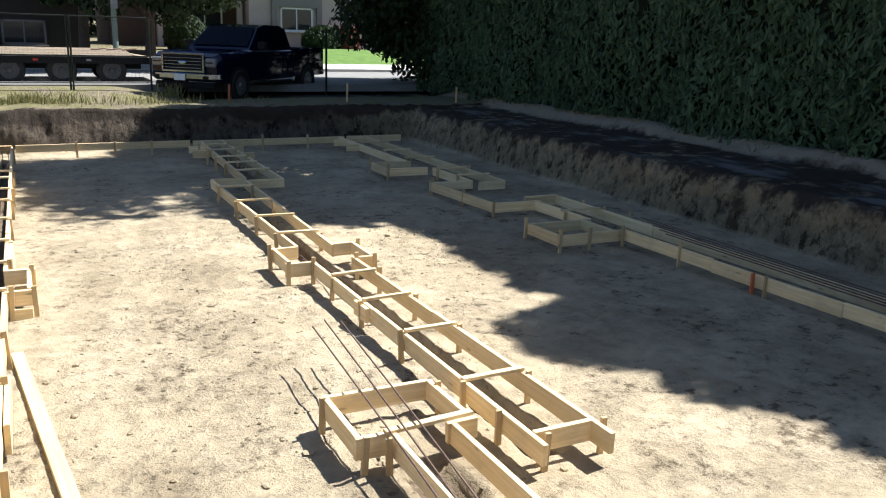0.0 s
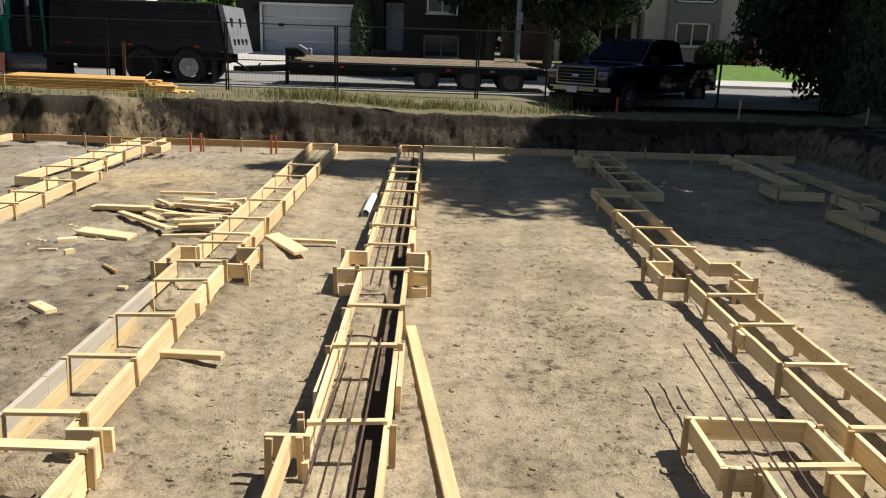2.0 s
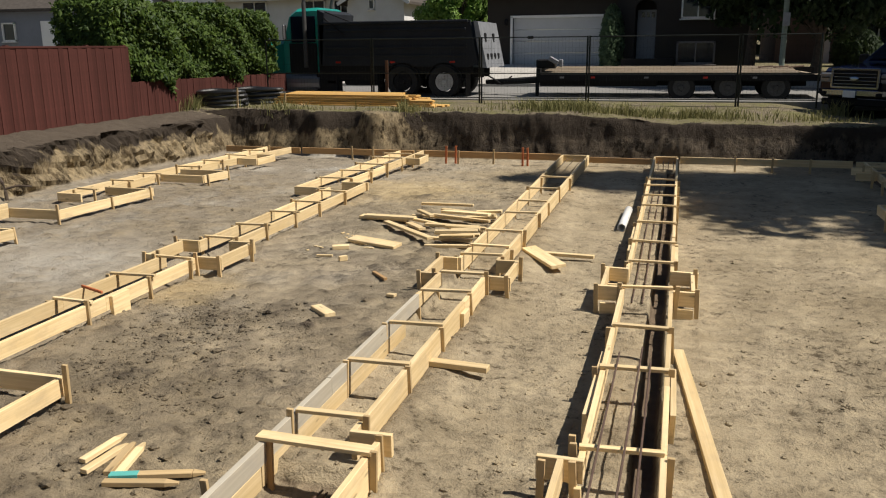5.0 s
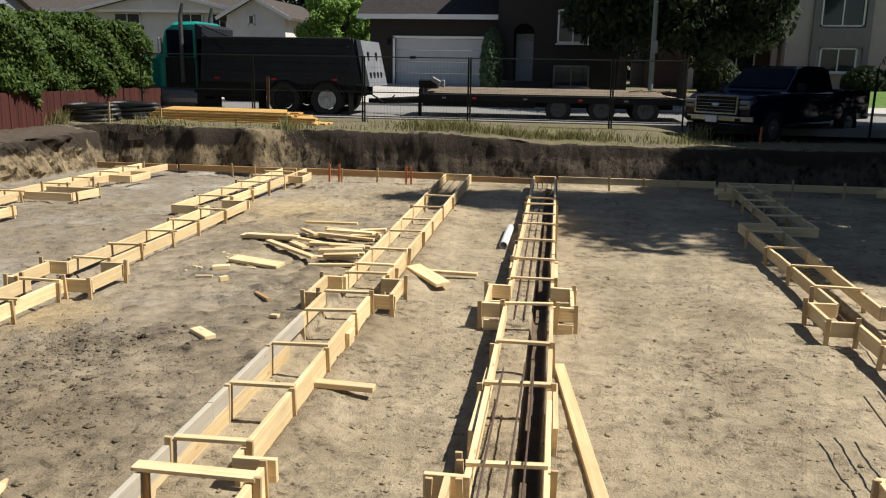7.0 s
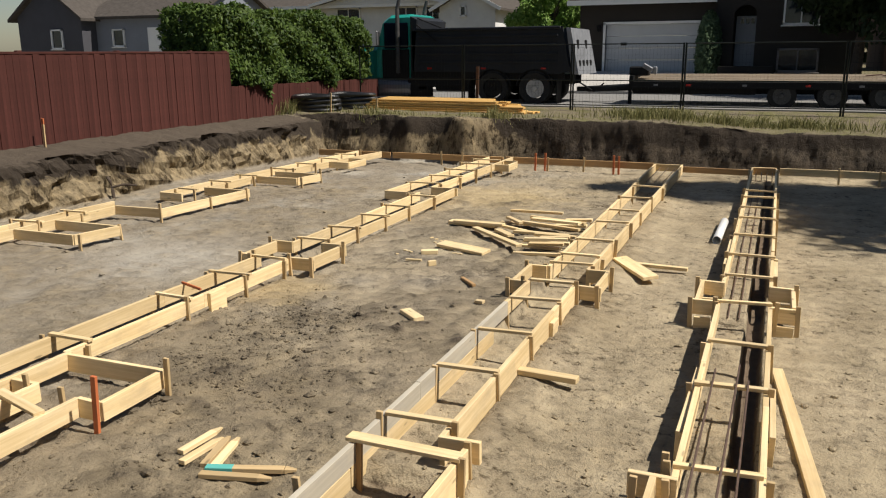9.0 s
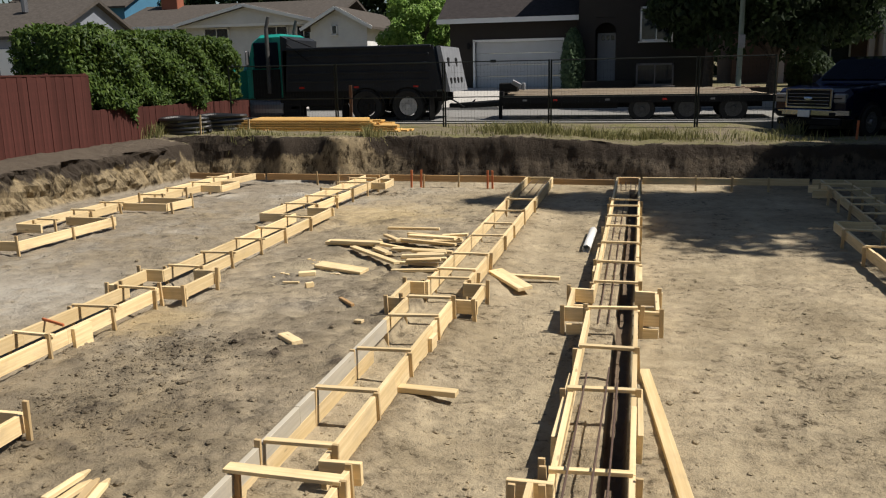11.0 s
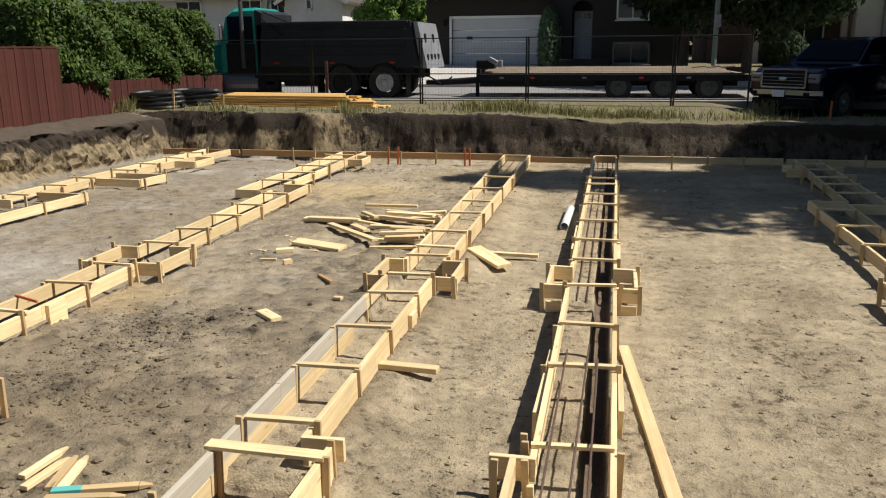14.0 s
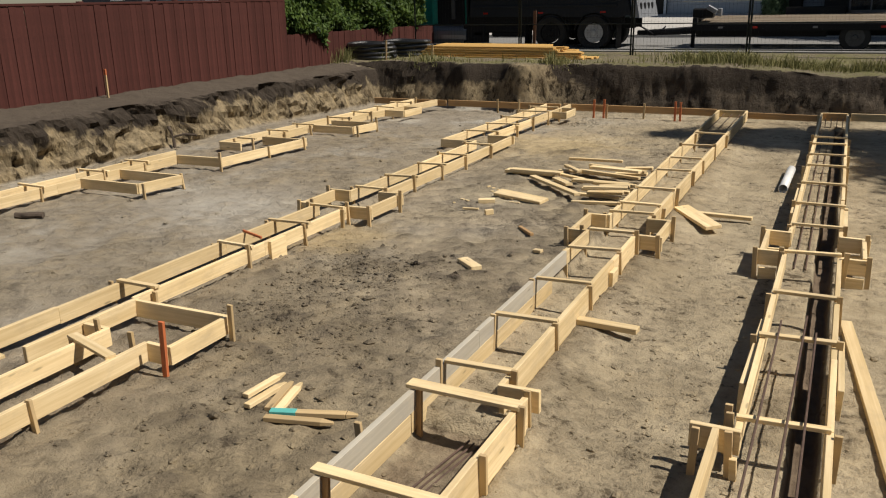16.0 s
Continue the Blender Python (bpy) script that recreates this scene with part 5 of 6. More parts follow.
def site_stake(x, y, tall, mat, label, tip=None, w=0.045):
    ob = thing("marker_stake", (x, y, height_at(x, y)), label, "stake", "site stakes")
    z = height_at(x, y)
    if tip:
        stick("shaft", (x, y, z - 0.15), (x + 0.01, y, z + tall * 0.8), w, 0.025, STAKE, ob)
        stick("painted_tip", (x + 0.01, y, z + tall * 0.8), (x + 0.012, y, z + tall), w + 0.002, 0.027, tip, ob)
    else:
        stick("shaft", (x, y, z - 0.15), (x + 0.02, y + 0.01, z + tall), w, 0.025, mat, ob)


site_stake(-11.85, 10.65, 0.5, STAKE, "wooden marker stake with an orange top by the fence", ORANGE_WOOD)
site_stake(-10.75, 18.75, 0.5, STAKE, "pale wooden marker stake on the bank")
site_stake(-9.7, 19.3, 0.35, STAKE, "short wooden marker stake on the bank")
site_stake(4.75, 19.95, 0.42, ORANGE_WOOD, "red-orange wooden stake in front of the pickup")
site_stake(7.4, 19.0, 0.45, STAKE, "grey wooden stake in the shade")
site_stake(10.2, 18.6, 0.4, STAKE, "grey wooden stake by the hedge")
site_stake(-8.0, 22.3, 1.15, plain("dark_brown_post", (0.12, 0.06, 0.035), 0.8), "tall brown wooden post beside the lumber", None, 0.09)
site_stake(8.3, 23.2, 1.9, WIRE, "dark steel post by the street tree", None, 0.06)

GREEN_POLE = plain("weathered_grey_green_pole", (0.16, 0.2, 0.17), 0.8)


def sign_pole():
    ob = thing("street_pole", (3.15, 29.0, 1.0), "grey-green street pole with a small box", "pole")
    part("shaft", add_cyl(bmesh.new(), (0, 0, -0.2), (0, 0, 6.5), 0.09, 0.07, 12), GREEN_POLE, ob)
    part("box", bm_box(0.2, 0.16, 0.42, 0.02, (0.02, -0.12, 2.25)), TAILGATE, ob, "pale grey box")


sign_pole()


# ---------------------------------------------------------------- houses
def house_wall(name, color, rough=0.9):
    return plain(name, color, rough, 0, 0.1, 1.2, 0.2, 0.35)


TAUPE = house_wall("grey_brown_stucco", (0.04, 0.035, 0.031))
CREAM = house_wall("pinkish_beige_stucco", (0.44, 0.375, 0.355))
TRIM_GREY = house_wall("grey_trim_stucco", (0.22, 0.2, 0.2))
WHITE_STUCCO = house_wall("white_stucco", (0.62, 0.62, 0.62))
GREY_SIDING = house_wall("blue_grey_siding", (0.2, 0.215, 0.25))
# darker copy of the cottage siding, with the gable end's shade in its colour
SHADED_SIDING = house_wall("shaded_grey_siding", (0.07, 0.07, 0.08))
BLUE_SIDING = house_wall("blue_siding", (0.06, 0.17, 0.27))
BRICK_RED = house_wall("red_chimney_brick", (0.28, 0.1, 0.06))
WHITE_PAINT = plain("white_trim_paint", (0.75, 0.75, 0.74), 0.55, 0, 0.06, 2)
# white door paint, darkened for the shade on the house front
DOOR_WHITE = plain("shade_dimmed_white_door_paint", (0.52, 0.53, 0.54), 0.6, 0, 0.06, 2)
DOOR_GREY = plain("pale_grey_door_paint", (0.3, 0.31, 0.33), 0.5, 0, 0.06, 2)
SHINGLE = plain("brown_grey_shingles", (0.075, 0.065, 0.057), 0.95, 0, 0.3, 5, 0.2, 0.8)
SHINGLE_DARK = plain("dark_shingles", (0.035, 0.03, 0.03), 0.95, 0, 0.3, 5, 0.2, 0.8)


def window_part(parent, x, y, z0, w, h, sashes=2, frame=None, arched=False):
    """A window on a wall that faces -y: frame, mullion, recessed glass and sill."""
    bm = bmesh.new()
    t = 0.07
    for dx, dz, sx, sz in ((0, h / 2 - t / 2, w, t), (0, -h / 2 + t / 2, w, t), (-w / 2 + t / 2, 0, t, h), (w / 2 - t / 2, 0, t, h)):
        add_box(bm, sx, 0.09, sz, (x + dx, y - 0.045, z0 + h / 2 + dz))
    for k in range(1, sashes):
        add_box(bm, 0.05, 0.08, h - 2 * t, (x - w / 2 + w * k / sashes, y - 0.04, z0 + h / 2))
    win = part("window", bm, frame or WHITE_PAINT, parent)
    part("pane", bm_box(w - 2 * t, 0.012, h - 2 * t, 0, (x, y - 0.012, z0 + h / 2)), PANE, win)
    part("sill", bm_box(w + 0.12, 0.14, 0.05, 0.01, (x, y - 0.07, z0 - 0.03)), frame or WHITE_PAINT, win)
    return win


def gable_roof(parent, x0, x1, y0, y1, eave, rise, mat, along="x", over=0.4, name="roof", fascia=None):
    """A pitched roof of real thickness; the ridge runs along x or y."""
    bm = bmesh.new()
    if along == "x":
        m = (y0 + y1) / 2
        prof = [(y0 - over, eave - rise * over / (m - y0)), (m, eave + rise), (y1 + over, eave - rise * over / (m - y0)), (y1 + over, eave - rise * over / (m - y0) + 0.15), (m, eave + rise + 0.17), (y0 - over, eave - rise * over / (m - y0) + 0.15)]
        add_prism(bm, prof, x0 - over, x1 + over, "x")
    else:
        m = (x0 + x1) / 2
        prof = [(x0 - over, eave - rise * over / (m - x0)), (m, eave + rise), (x1 + over, eave - rise * over / (m - x0)), (x1 + over, eave - rise * over / (m - x0) + 0.15), (m, eave + rise + 0.17), (x0 - over, eave - rise * over / (m - x0) + 0.15)]
        add_prism(bm, prof, y0 - over, y1 + over, "y")
    roof = part(name, bm, mat, parent)
    if fascia:
        bm = bmesh.new()
        if along == "x":
            add_box(bm, x1 - x0 + 2 * over + 0.04, 0.04, 0.2, ((x0 + x1) / 2, y0 - over - 0.022, eave - rise * over / (m - y0) + 0.06))
        else:
            for s, xe in ((-1, x0), (1, x1)):
                d = Vector((m - (xe + s * over), 0, rise + rise * over / (m - x0)))
                c = Vector(((m + xe + s * over) / 2, y0 - over - 0.022, (eave + rise + eave - rise * over / (m - x0)) / 2 + 0.06))
                add_box(bm, d.length, 0.04, 0.2, c, 0, Matrix.Rotation(-math.atan2(d.z, d.x), 4, "Y"))
        part("fascia", bm, fascia, roof, "white painted fascia")
    return roof


def garage_house():
    ob = thing("garage_house", (0, 36.0, 0), "grey-brown stucco house with a white garage door", "house")
    g = 1.6
    for sx, sy, sz, at in ((1.13, 0.25, 3.2, (-7.62, 0.13, g + 1.4)), (0.72, 0.25, 3.2, (-2.86, 0.13, g + 1.4)), (5.7, 0.25, 1.05, (-5.34, 0.131, 4.2)), (0.25, 8, 3.2, (-8.08, 4.2, g + 1.4)), (0.65, 0.25, 6.6, (-2.2, -0.6, g + 3.2)), (3.6, 0.25, 6.6, (0.75, -0.6, g + 3.2)), (0.9, 0.25, 4.0, (-1.45, -0.601, 6.5)), (0.25, 0.9, 6.4, (-2.45, -0.1, g + 3.2)), (5.1, 0.2, 6.4, (0.0, 8, g + 3.2)), (0.25, 8.5, 6.4, (2.5, 3.8, g + 3.2)), (0.9, 0.1, 4.2, (-1.45, 0.3, g + 1.8))):
        part("wall", bm_box(sx, sy, sz, 0, at), TAUPE, ob)
    bm = bmesh.new()
    for z in range(4):
        add_box(bm, 3.86, 0.05, 0.48, (-5.14, 0.12, g + 0.1 + 0.245 + 0.49 * z), 0.012)
    door = part("garage_door", bm, DOOR_WHITE, ob, "white sectional garage door")
    bm = bmesh.new()
    for dx, sx, z, sz in ((-1.98, 0.1, g + 1.05, 2.14), (1.98, 0.1, g + 1.05, 2.14), (0, 4.06, g + 2.11, 0.1)):
        add_box(bm, sx, 0.12, sz, (-5.14 + dx, 0.0, z))
    part("door_frame", bm, WHITE_PAINT, door)
    part("door_handle", bm_box(0.25, 0.04, 0.12, 0.01, (-6.3, 0.075, g + 1.25)), BLACK, door)
    gable_roof(ob, -8.2, -2.5, 0.0, 8.4, 4.72, 2.2, SHINGLE_DARK, "x", 0.45, "roof", WHITE_PAINT)
    gable_roof(ob, -2.5, 2.6, -0.7, 8.2, 8.0, 1.6, SHINGLE_DARK, "y", 0.4, "roof", WHITE_PAINT)
    front = part("front_door", bm_box(0.86, 0.06, 2.1, 0.01, (-1.4, 0.2, g + 1.25)), DOOR_GREY, ob, "pale grey panelled front door")
    for x in (-1.6, -1.4, -1.2):
        part("door_light", bm_box(0.13, 0.02, 0.2, 0.01, (x, 0.165, g + 2.1)), PANE, front)
    bm = bmesh.new()
    arc = [(-1.45 - 0.44 * math.cos(a), g + 2.25 + 0.44 * math.sin(a)) for a in np.linspace(0, math.pi, 14)]
    add_prism(bm, [(-1.89, 4.49), *arc, (-1.01, 4.49)], -0.71, -0.49)
    part("arch", bm, TAUPE, ob)
    window_part(ob, 0.56, -0.725, 3.5, 1.3, 1.36)
    window_part(ob, 0.55, -0.725, 1.72, 1.5, 0.9, 2, TRIM_GREY)
    part("wall_lamp", bm_box(0.14, 0.14, 0.26, 0.03, (-7.35, -0.08, 3.5)), BLACK, ob)
    bm = bmesh.new()
    add_box(bm, 2.0, 1.2, 0.5, (-1.3, -1.3, g + 0.1)); add_box(bm, 2.0, 0.4, 0.25, (-1.3, -2.0, g - 0.02))
    part("porch_steps", bm, TAUPE, ob)


garage_house()


def conical_shrub(at, h, r, seed, label, mat=MAPLE):
    ob = thing("shrub", at, label, "shrub")
    rr = np.random.RandomState(seed)
    k = 3500
    t, a = rr.uniform(0, 1, k), rr.uniform(0, 6.283, k)
    q = r * np.sqrt(np.clip(1 - (2 * t - 0.75) ** 2 / 1.6, 0.05, 1)) * rr.uniform(0.6, 1.05, k)
    pos = np.stack([np.cos(a) * q, np.sin(a) * q, t * h], 1)
    part("stem", add_cyl(bmesh.new(), (0, 0, -0.2), (0, 0, h * 0.7), 0.06, 0.02, 6), BARK, ob)
    cards("foliage", pos, np.stack([np.cos(a), np.sin(a), 0.3 + 0 * a], 1), 0.14, mat, ob, "", seed)


conical_shrub((-2.75, 34.9, 1.55), 2.5, 0.5, 51, "narrow dark evergreen shrub beside the garage", CEDAR)
conical_shrub((10.6, 38.6, 1.65), 1.0, 0.8, 52, "low rounded shrub at the apartment wall")
conical_shrub((13.3, 38.4, 1.65), 1.1, 1.0, 53, "low rounded shrub at the apartment wall")
conical_shrub((14.5, 38.3, 1.65), 1.2, 0.6, 54, "reddish ornamental shrub at the apartment wall", leaf_material("red_leaves", (0.16, 0.04, 0.03), (0.3, 0.1, 0.07)))
conical_shrub((6.6, 36.0, 1.6), 1.4, 0.9, 55, "dark rounded shrub in front of the apartment porch")
conical_shrub((-16.2, 47.0, 1.7), 1.8, 0.9, 56, "reddish shrub beside the white house", leaf_material("rust_leaves", (0.12, 0.06, 0.03), (0.22, 0.12, 0.05)))


def apartment():
    ob = thing("apartment_building", (0, 40.0, 0), "pinkish-beige stucco apartment building with grey window bays", "building")
    bm = bmesh.new()
    add_box(bm, 8.0, 10, 8.4, (14.2, 5.0, 5.4))
    part("wall", bm, CREAM, ob, "pinkish-beige stucco wall")
    bm = bmesh.new()
    add_box(bm, 6.0, 8, 7.8, (7.2, 6.0, 5.0))
    part("wall", bm, house_wall("brown_tan_stucco", (0.1, 0.068, 0.056)), ob, "tan stucco porch wall")
    part("porch_roof", bm_box(4.2, 1.6, 0.25, 0.02, (8.1, 1.3, 4.05)), CREAM, ob)
    for x in (6.2, 9.9):
        part("porch_post", bm_box(0.25, 0.25, 2.6, 0.02, (x, 0.7, 2.75)), CREAM, ob)
    window_part(ob, 8.5, 1.99, 1.9, 1.7, 1.9)
    bm = bmesh.new()
    add_box(bm, 2.5, 0.14, 0.9, (12.52, -0.07, 4.05 - 0.0))
    for dx in (-1.12, 1.12):
        add_box(bm, 0.26, 0.14, 6.2, (12.52 + dx, -0.071, 4.6))
    part("window_bay", bm, TRIM_GREY, ob, "grey stucco surround")
    window_part(ob, 12.5, 0.0, 2.48, 1.6, 1.1)
    window_part(ob, 12.52, 0.0, 4.5, 1.85, 1.5)
    bm = bmesh.new()
    for k in range(8):
        a = math.pi * (k + 0.5) / 8
        add_box(bm, 0.4, 0.16, 0.16, (12.52 + 0.98 * math.cos(a), -0.08, 6.02 + 0.7 * math.sin(a)), 0, Matrix.Rotation(-a + math.pi / 2, 4, "Y"))
    part("arched_head", bm, TRIM_GREY, ob)


apartment()


def white_house():
    ob = thing("white_house", (0, 50.0, 0), "low white house with a white-trimmed brown roof", "house")
    bm = bmesh.new()
    add_box(bm, 15.0, 9, 4.2, (-27.3, 5.5, 3.6)); add_box(bm, 3.7, 8, 4.0, (-18.35, 3.4, 3.4))
    add_prism(bm, [(-20.19, 5.4), (-16.51, 5.4), (-18.35, 6.3)], -0.6, -0.3)
    add_prism(bm, [(-29.5, 5.68), (-20.4, 5.68), (-24.95, 6.72)], 0.35, 0.65)
    part("wall", bm, WHITE_STUCCO, ob, "white stucco wall")
    gable_roof(ob, -34.8, -19.8, 1.0, 10.0, 5.75, 1.5, SHINGLE, "x", 0.6, "roof", WHITE_PAINT)
    gable_roof(ob, -20.2, -16.5, -0.6, 8.0, 5.3, 1.0, SHINGLE, "y", 0.5, "gable_roof", WHITE_PAINT)
    gable_roof(ob, -29.5, -20.4, 0.4, 8.0, 5.7, 1.05, SHINGLE, "y", 0.5, "gable_roof", WHITE_PAINT)
    window_part(ob, -18.6, -0.62, 4.75, 0.4, 0.62, 1)
    for x, w in ((-31.5, 2.6), (-27.5, 1.8), (-23.2, 1.6), (-21.3, 1.0)):
        window_part(ob, x, 0.98, 4.3, w, 1.2)
    part("chimney", bm_box(1.3, 0.9, 2.6, 0.04, (-33.0, 5.0, 7.4)), BRICK_RED, ob, "red brick chimney")


white_house()


def low_cottage(at, label, w, d, wall_h, rise, wall, roof, along, windows):
    ob = thing("cottage", at, label, "house")
    part("wall", bm_box(w, d, wall_h, 0, (0, d / 2, wall_h / 2)), wall, ob)
    bm = bmesh.new()
    prof = [(-w / 2, wall_h), (w / 2, wall_h), (0, wall_h + rise)] if along == "y" else [(0, wall_h), (d, wall_h), (d / 2, wall_h + rise)]
    add_prism(bm, prof, 0.0 if along == "y" else -w / 2, d if along == "y" else w / 2, along)
    part("gable", bm, wall, ob)
    gable_roof(ob, -w / 2, w / 2, 0, d, wall_h, rise, roof, along, 0.35, "roof")
    for x, z, ww, h in windows:
        window_part(ob, x, 0.0, z, ww, h, 1)
    return ob


c = low_cottage((-30.6, 34.5, 1.75), "small blue-grey cottage with a brown shingle roof", 6.6, 7.0, 2.75, 1.7, GREY_SIDING, SHINGLE, "x", ((2.0, 1.0, 0.9, 1.1), (-1.6, 1.2, 0.8, 0.9)))
part("storm_door", bm_box(0.85, 0.06, 2.0, 0.01, (0.75, -0.03, 1.15)), WHITE_PAINT, c, "white storm door")
part("roof_vent", add_cyl(bmesh.new(), (0.3, 2.2, 4.0), (0.3, 2.2, 4.65), 0.16, 0.16, 10), ALLOY, c, "metal roof vent")
low_cottage((-35.9, 33.5, 1.75), "dark shaded gable end of the cottage", 4.4, 5.0, 2.75, 1.6, SHADED_SIDING, SHINGLE, "y", ((0.5, 1.1, 0.8, 1.0),))
low_cottage((-44.5, 58.0, 2.0), "two-storey blue house with white trim", 11.0, 9.0, 5.8, 2.2, BLUE_SIDING, SHINGLE, "x", ((1.8, 4.2, 0.6, 0.9), (3.2, 4.2, 0.6, 0.9)))


# ---------------------------------------------------------------- loose things on the upper ground
def lumber_stack():
    ob = thing("lumber_stack", (-8.6, 20.6, 1.05), "stack of new yellow planks on the bank", "lumber")
    r = random.Random(8)
    for layer in range(5):
        for k in range(6):
            x1 = -5.7 - layer * 0.22 + r.uniform(-0.35, 0.2) - 0.1 * k
            y = 20.15 + 0.24 * k + r.uniform(-0.02, 0.02) + 0.03 * layer
            z = height_at(-8, 20.3) + 0.04 + 0.062 * layer
            stick("plank", (-10.45 + r.uniform(-0.15, 0.3), y + 0.1, z), (x1, y, z - 0.02), 0.22, 0.045, LUMBER, ob)
    for x in (-9.6, -7.0):
        stick("bearer", (x, 20.0, height_at(x, 20.3) - 0.03), (x, 21.6, height_at(x, 20.3) - 0.03), 0.09, 0.09, PINE_DARK, ob)


LUMBER = wood("new_yellow_planks", (0.5, 0.28, 0.07), (0.72, 0.46, 0.16))
lumber_stack()


def tube(points, radius, seg=10):
    """A round tube through points."""
    bm = bmesh.new()
    rings = []
    pts = [Vector(p) for p in points]
    for i, p in enumerate(pts):
        d = (pts[min(i + 1, len(pts) - 1)] - pts[max(i - 1, 0)]).normalized()
        up = Vector((0, 0, 1)) if abs(d.z) < 0.9 else Vector((0, 1, 0))
        a = d.cross(up).normalized(); b = d.cross(a)
        rings.append([bm.verts.new(p + (a * math.cos(t) + b * math.sin(t)) * radius) for t in np.linspace(0, 2 * math.pi, seg, endpoint=False)])
    for p, q in zip(rings, rings[1:]):
        for i in range(seg):
            bm.faces.new((p[i], p[(i + 1) % seg], q[(i + 1) % seg], q[i]))
    bm.faces.new(rings[0][::-1]); bm.faces.new(rings[-1])
    bmesh.ops.recalc_face_normals(bm, faces=bm.faces[:])
    return bm


PIPE_BLACK = plain("black_corrugated_plastic", (0.012, 0.012, 0.013), 0.38, 0, 0.3, 20, 0.6, 0.5)


def pipe_coil(at, r, turns, label, stretch=1.0, seed=1):
    ob = thing("pipe_coil", at, label, "pipe", "drain pipe coils")
    rr = random.Random(seed)
    for k in range(turns):
        pts = [((r + 0.06 * math.sin(3 * a + k)) * math.cos(a) * stretch, (r * 0.7) * math.sin(a), 0.07 + 0.105 * k + 0.02 * math.sin(2 * a + k)) for a in np.linspace(0.2 * k, 0.2 * k + 2 * math.pi * 0.98, 36)]
        part("coil_turn", tube(pts, 0.055, 8), PIPE_BLACK, ob)


z0 = height_at(-11.0, 19.8)
pipe_coil((-11.45, 19.25, z0), 0.62, 4, "coil of black corrugated drain pipe on the bank")
pipe_coil((-11.0, 20.45, z0), 0.55, 4, "coil of black corrugated drain pipe behind the stakes", 1.2, 2)
pipe_coil((-10.6, 23.0, 1.0), 0.75, 2, "flattened coil of black drain pipe near the truck", 1.2, 3)


# ---------------------------------------------------------------- loose timber and steel in the pit
def loose(name, x0, y0, x1, y1, w, h, label, z=None, mat=None, category="plank", roll=0.0, group="", dz=0.0):
    g0 = height_at(x0, y0) if z is None else z
    g1 = height_at(x1, y1) if z is None else z
    g = max(g0, g1, height_at((x0 + x1) / 2, (y0 + y1) / 2) if z is None else z)
    ob = stick(name, (x0, y0, g + h / 2 - 0.004), (x1, y1, g + h / 2 + dz), w, h, mat or PINE, None, label, roll)
    return tagged(ob, "", category, group)


loose("plank", 0.15, 6.74, 0.47, 3.9, 0.09, 0.04, "long pale plank lying beside the footing form")
loose("plank", -1.74, 5.8, -1.26, 5.76, 0.09, 0.045, "short pale board lying against the form")
loose("plank", -1.656, 9.763, -1.169, 8.964, 0.18, 0.04, "short wide board propped on a stick", None, None, "plank", 6, "", 0.0)
loose("plank", -1.6, 9.62, -0.83, 9.55, 0.07, 0.04, "thin stick lying under a board")
loose("plank", -4.384, 11.039, -3.634, 10.99, 0.16, 0.05, "stacked board at the edge of the scrap pile", None, None, "plank", 0, "scrap pile")
loose("plank", -4.287, 10.961, -3.508, 10.912, 0.12, 0.045, "board at the edge of the scrap pile", 0.11, None, "plank", 0, "scrap pile")
PILE = ((-3.683, 11.321, -2.825, 11.302), (-2.825, 11.205, -2.377, 11.205), (-3.313, 11.127, -2.397, 10.834), (-3.215, 10.815, -2.416, 10.581), (-2.991, 10.152, -2.358, 10.113), (-2.825, 9.821, -2.377, 9.841),
        (-2.952, 9.548, -2.358, 9.646), (-3.858, 10.659, -2.923, 9.714), (-3.605, 11.399, -3.283, 11.01), (-3.566, 10.795, -3.235, 10.376), (-3.654, 10.98, -3.118, 10.669), (-3.215, 10.474, -2.436, 10.328), (-3.02, 9.987, -2.436, 9.938), (-3.41, 11.205, -2.631, 10.961))
PILE += tuple((a + 0.12, b + 0.1, c2 + 0.05, d + 0.12) for a, b, c2, d in PILE[:7])
for k, (a, b, c2, d) in enumerate(PILE):
    loose("offcut", a, b, c2, d, (0.07, 0.1, 0.06, 0.09)[k % 4], 0.036, "pale lumber offcut in a loose pile on the sand", 0.07 + 0.035 * (k % 3) + (0.1 if k > 13 else 0), None, "lumber", 0, "scrap pile", 0.02 * (k % 2))
loose("plank", -3.975, 9.665, -3.244, 9.373, 0.17, 0.04, "board lying on sawdust-covered sand", None, None, "plank", 8)
loose("offcut", -4.043, 9.178, -3.849, 9.256, 0.09, 0.05, "small wood offcut on the sand", None, None, "lumber", 0, "scattered offcuts")
loose("offcut", -3.215, 6.869, -2.972, 6.655, 0.11, 0.04, "pale wood offcut lying on the sand", None, None, "lumber", 0, "scattered offcuts")
loose("offcut", -3.118, 8.184, -2.884, 7.931, 0.04, 0.03, "thin brown stick lying on the sand", None, PINE_DARK, "lumber", 0, "scattered offcuts")
loose("offcut", -2.679, 7.424, -2.592, 7.405, 0.06, 0.03, "small wood chip on the sand", None, None, "lumber", 0, "scattered offcuts")
loose("offcut", -3.732, 8.652, -3.654, 8.72, 0.05, 0.06, "small pale block on the sand", None, None, "lumber", 0, "scattered offcuts")
loose("offcut", -4.092, 8.817, -3.897, 8.837, 0.04, 0.02, "thin wood sliver on the sand", None, None, "lumber", 0, "scattered offcuts")


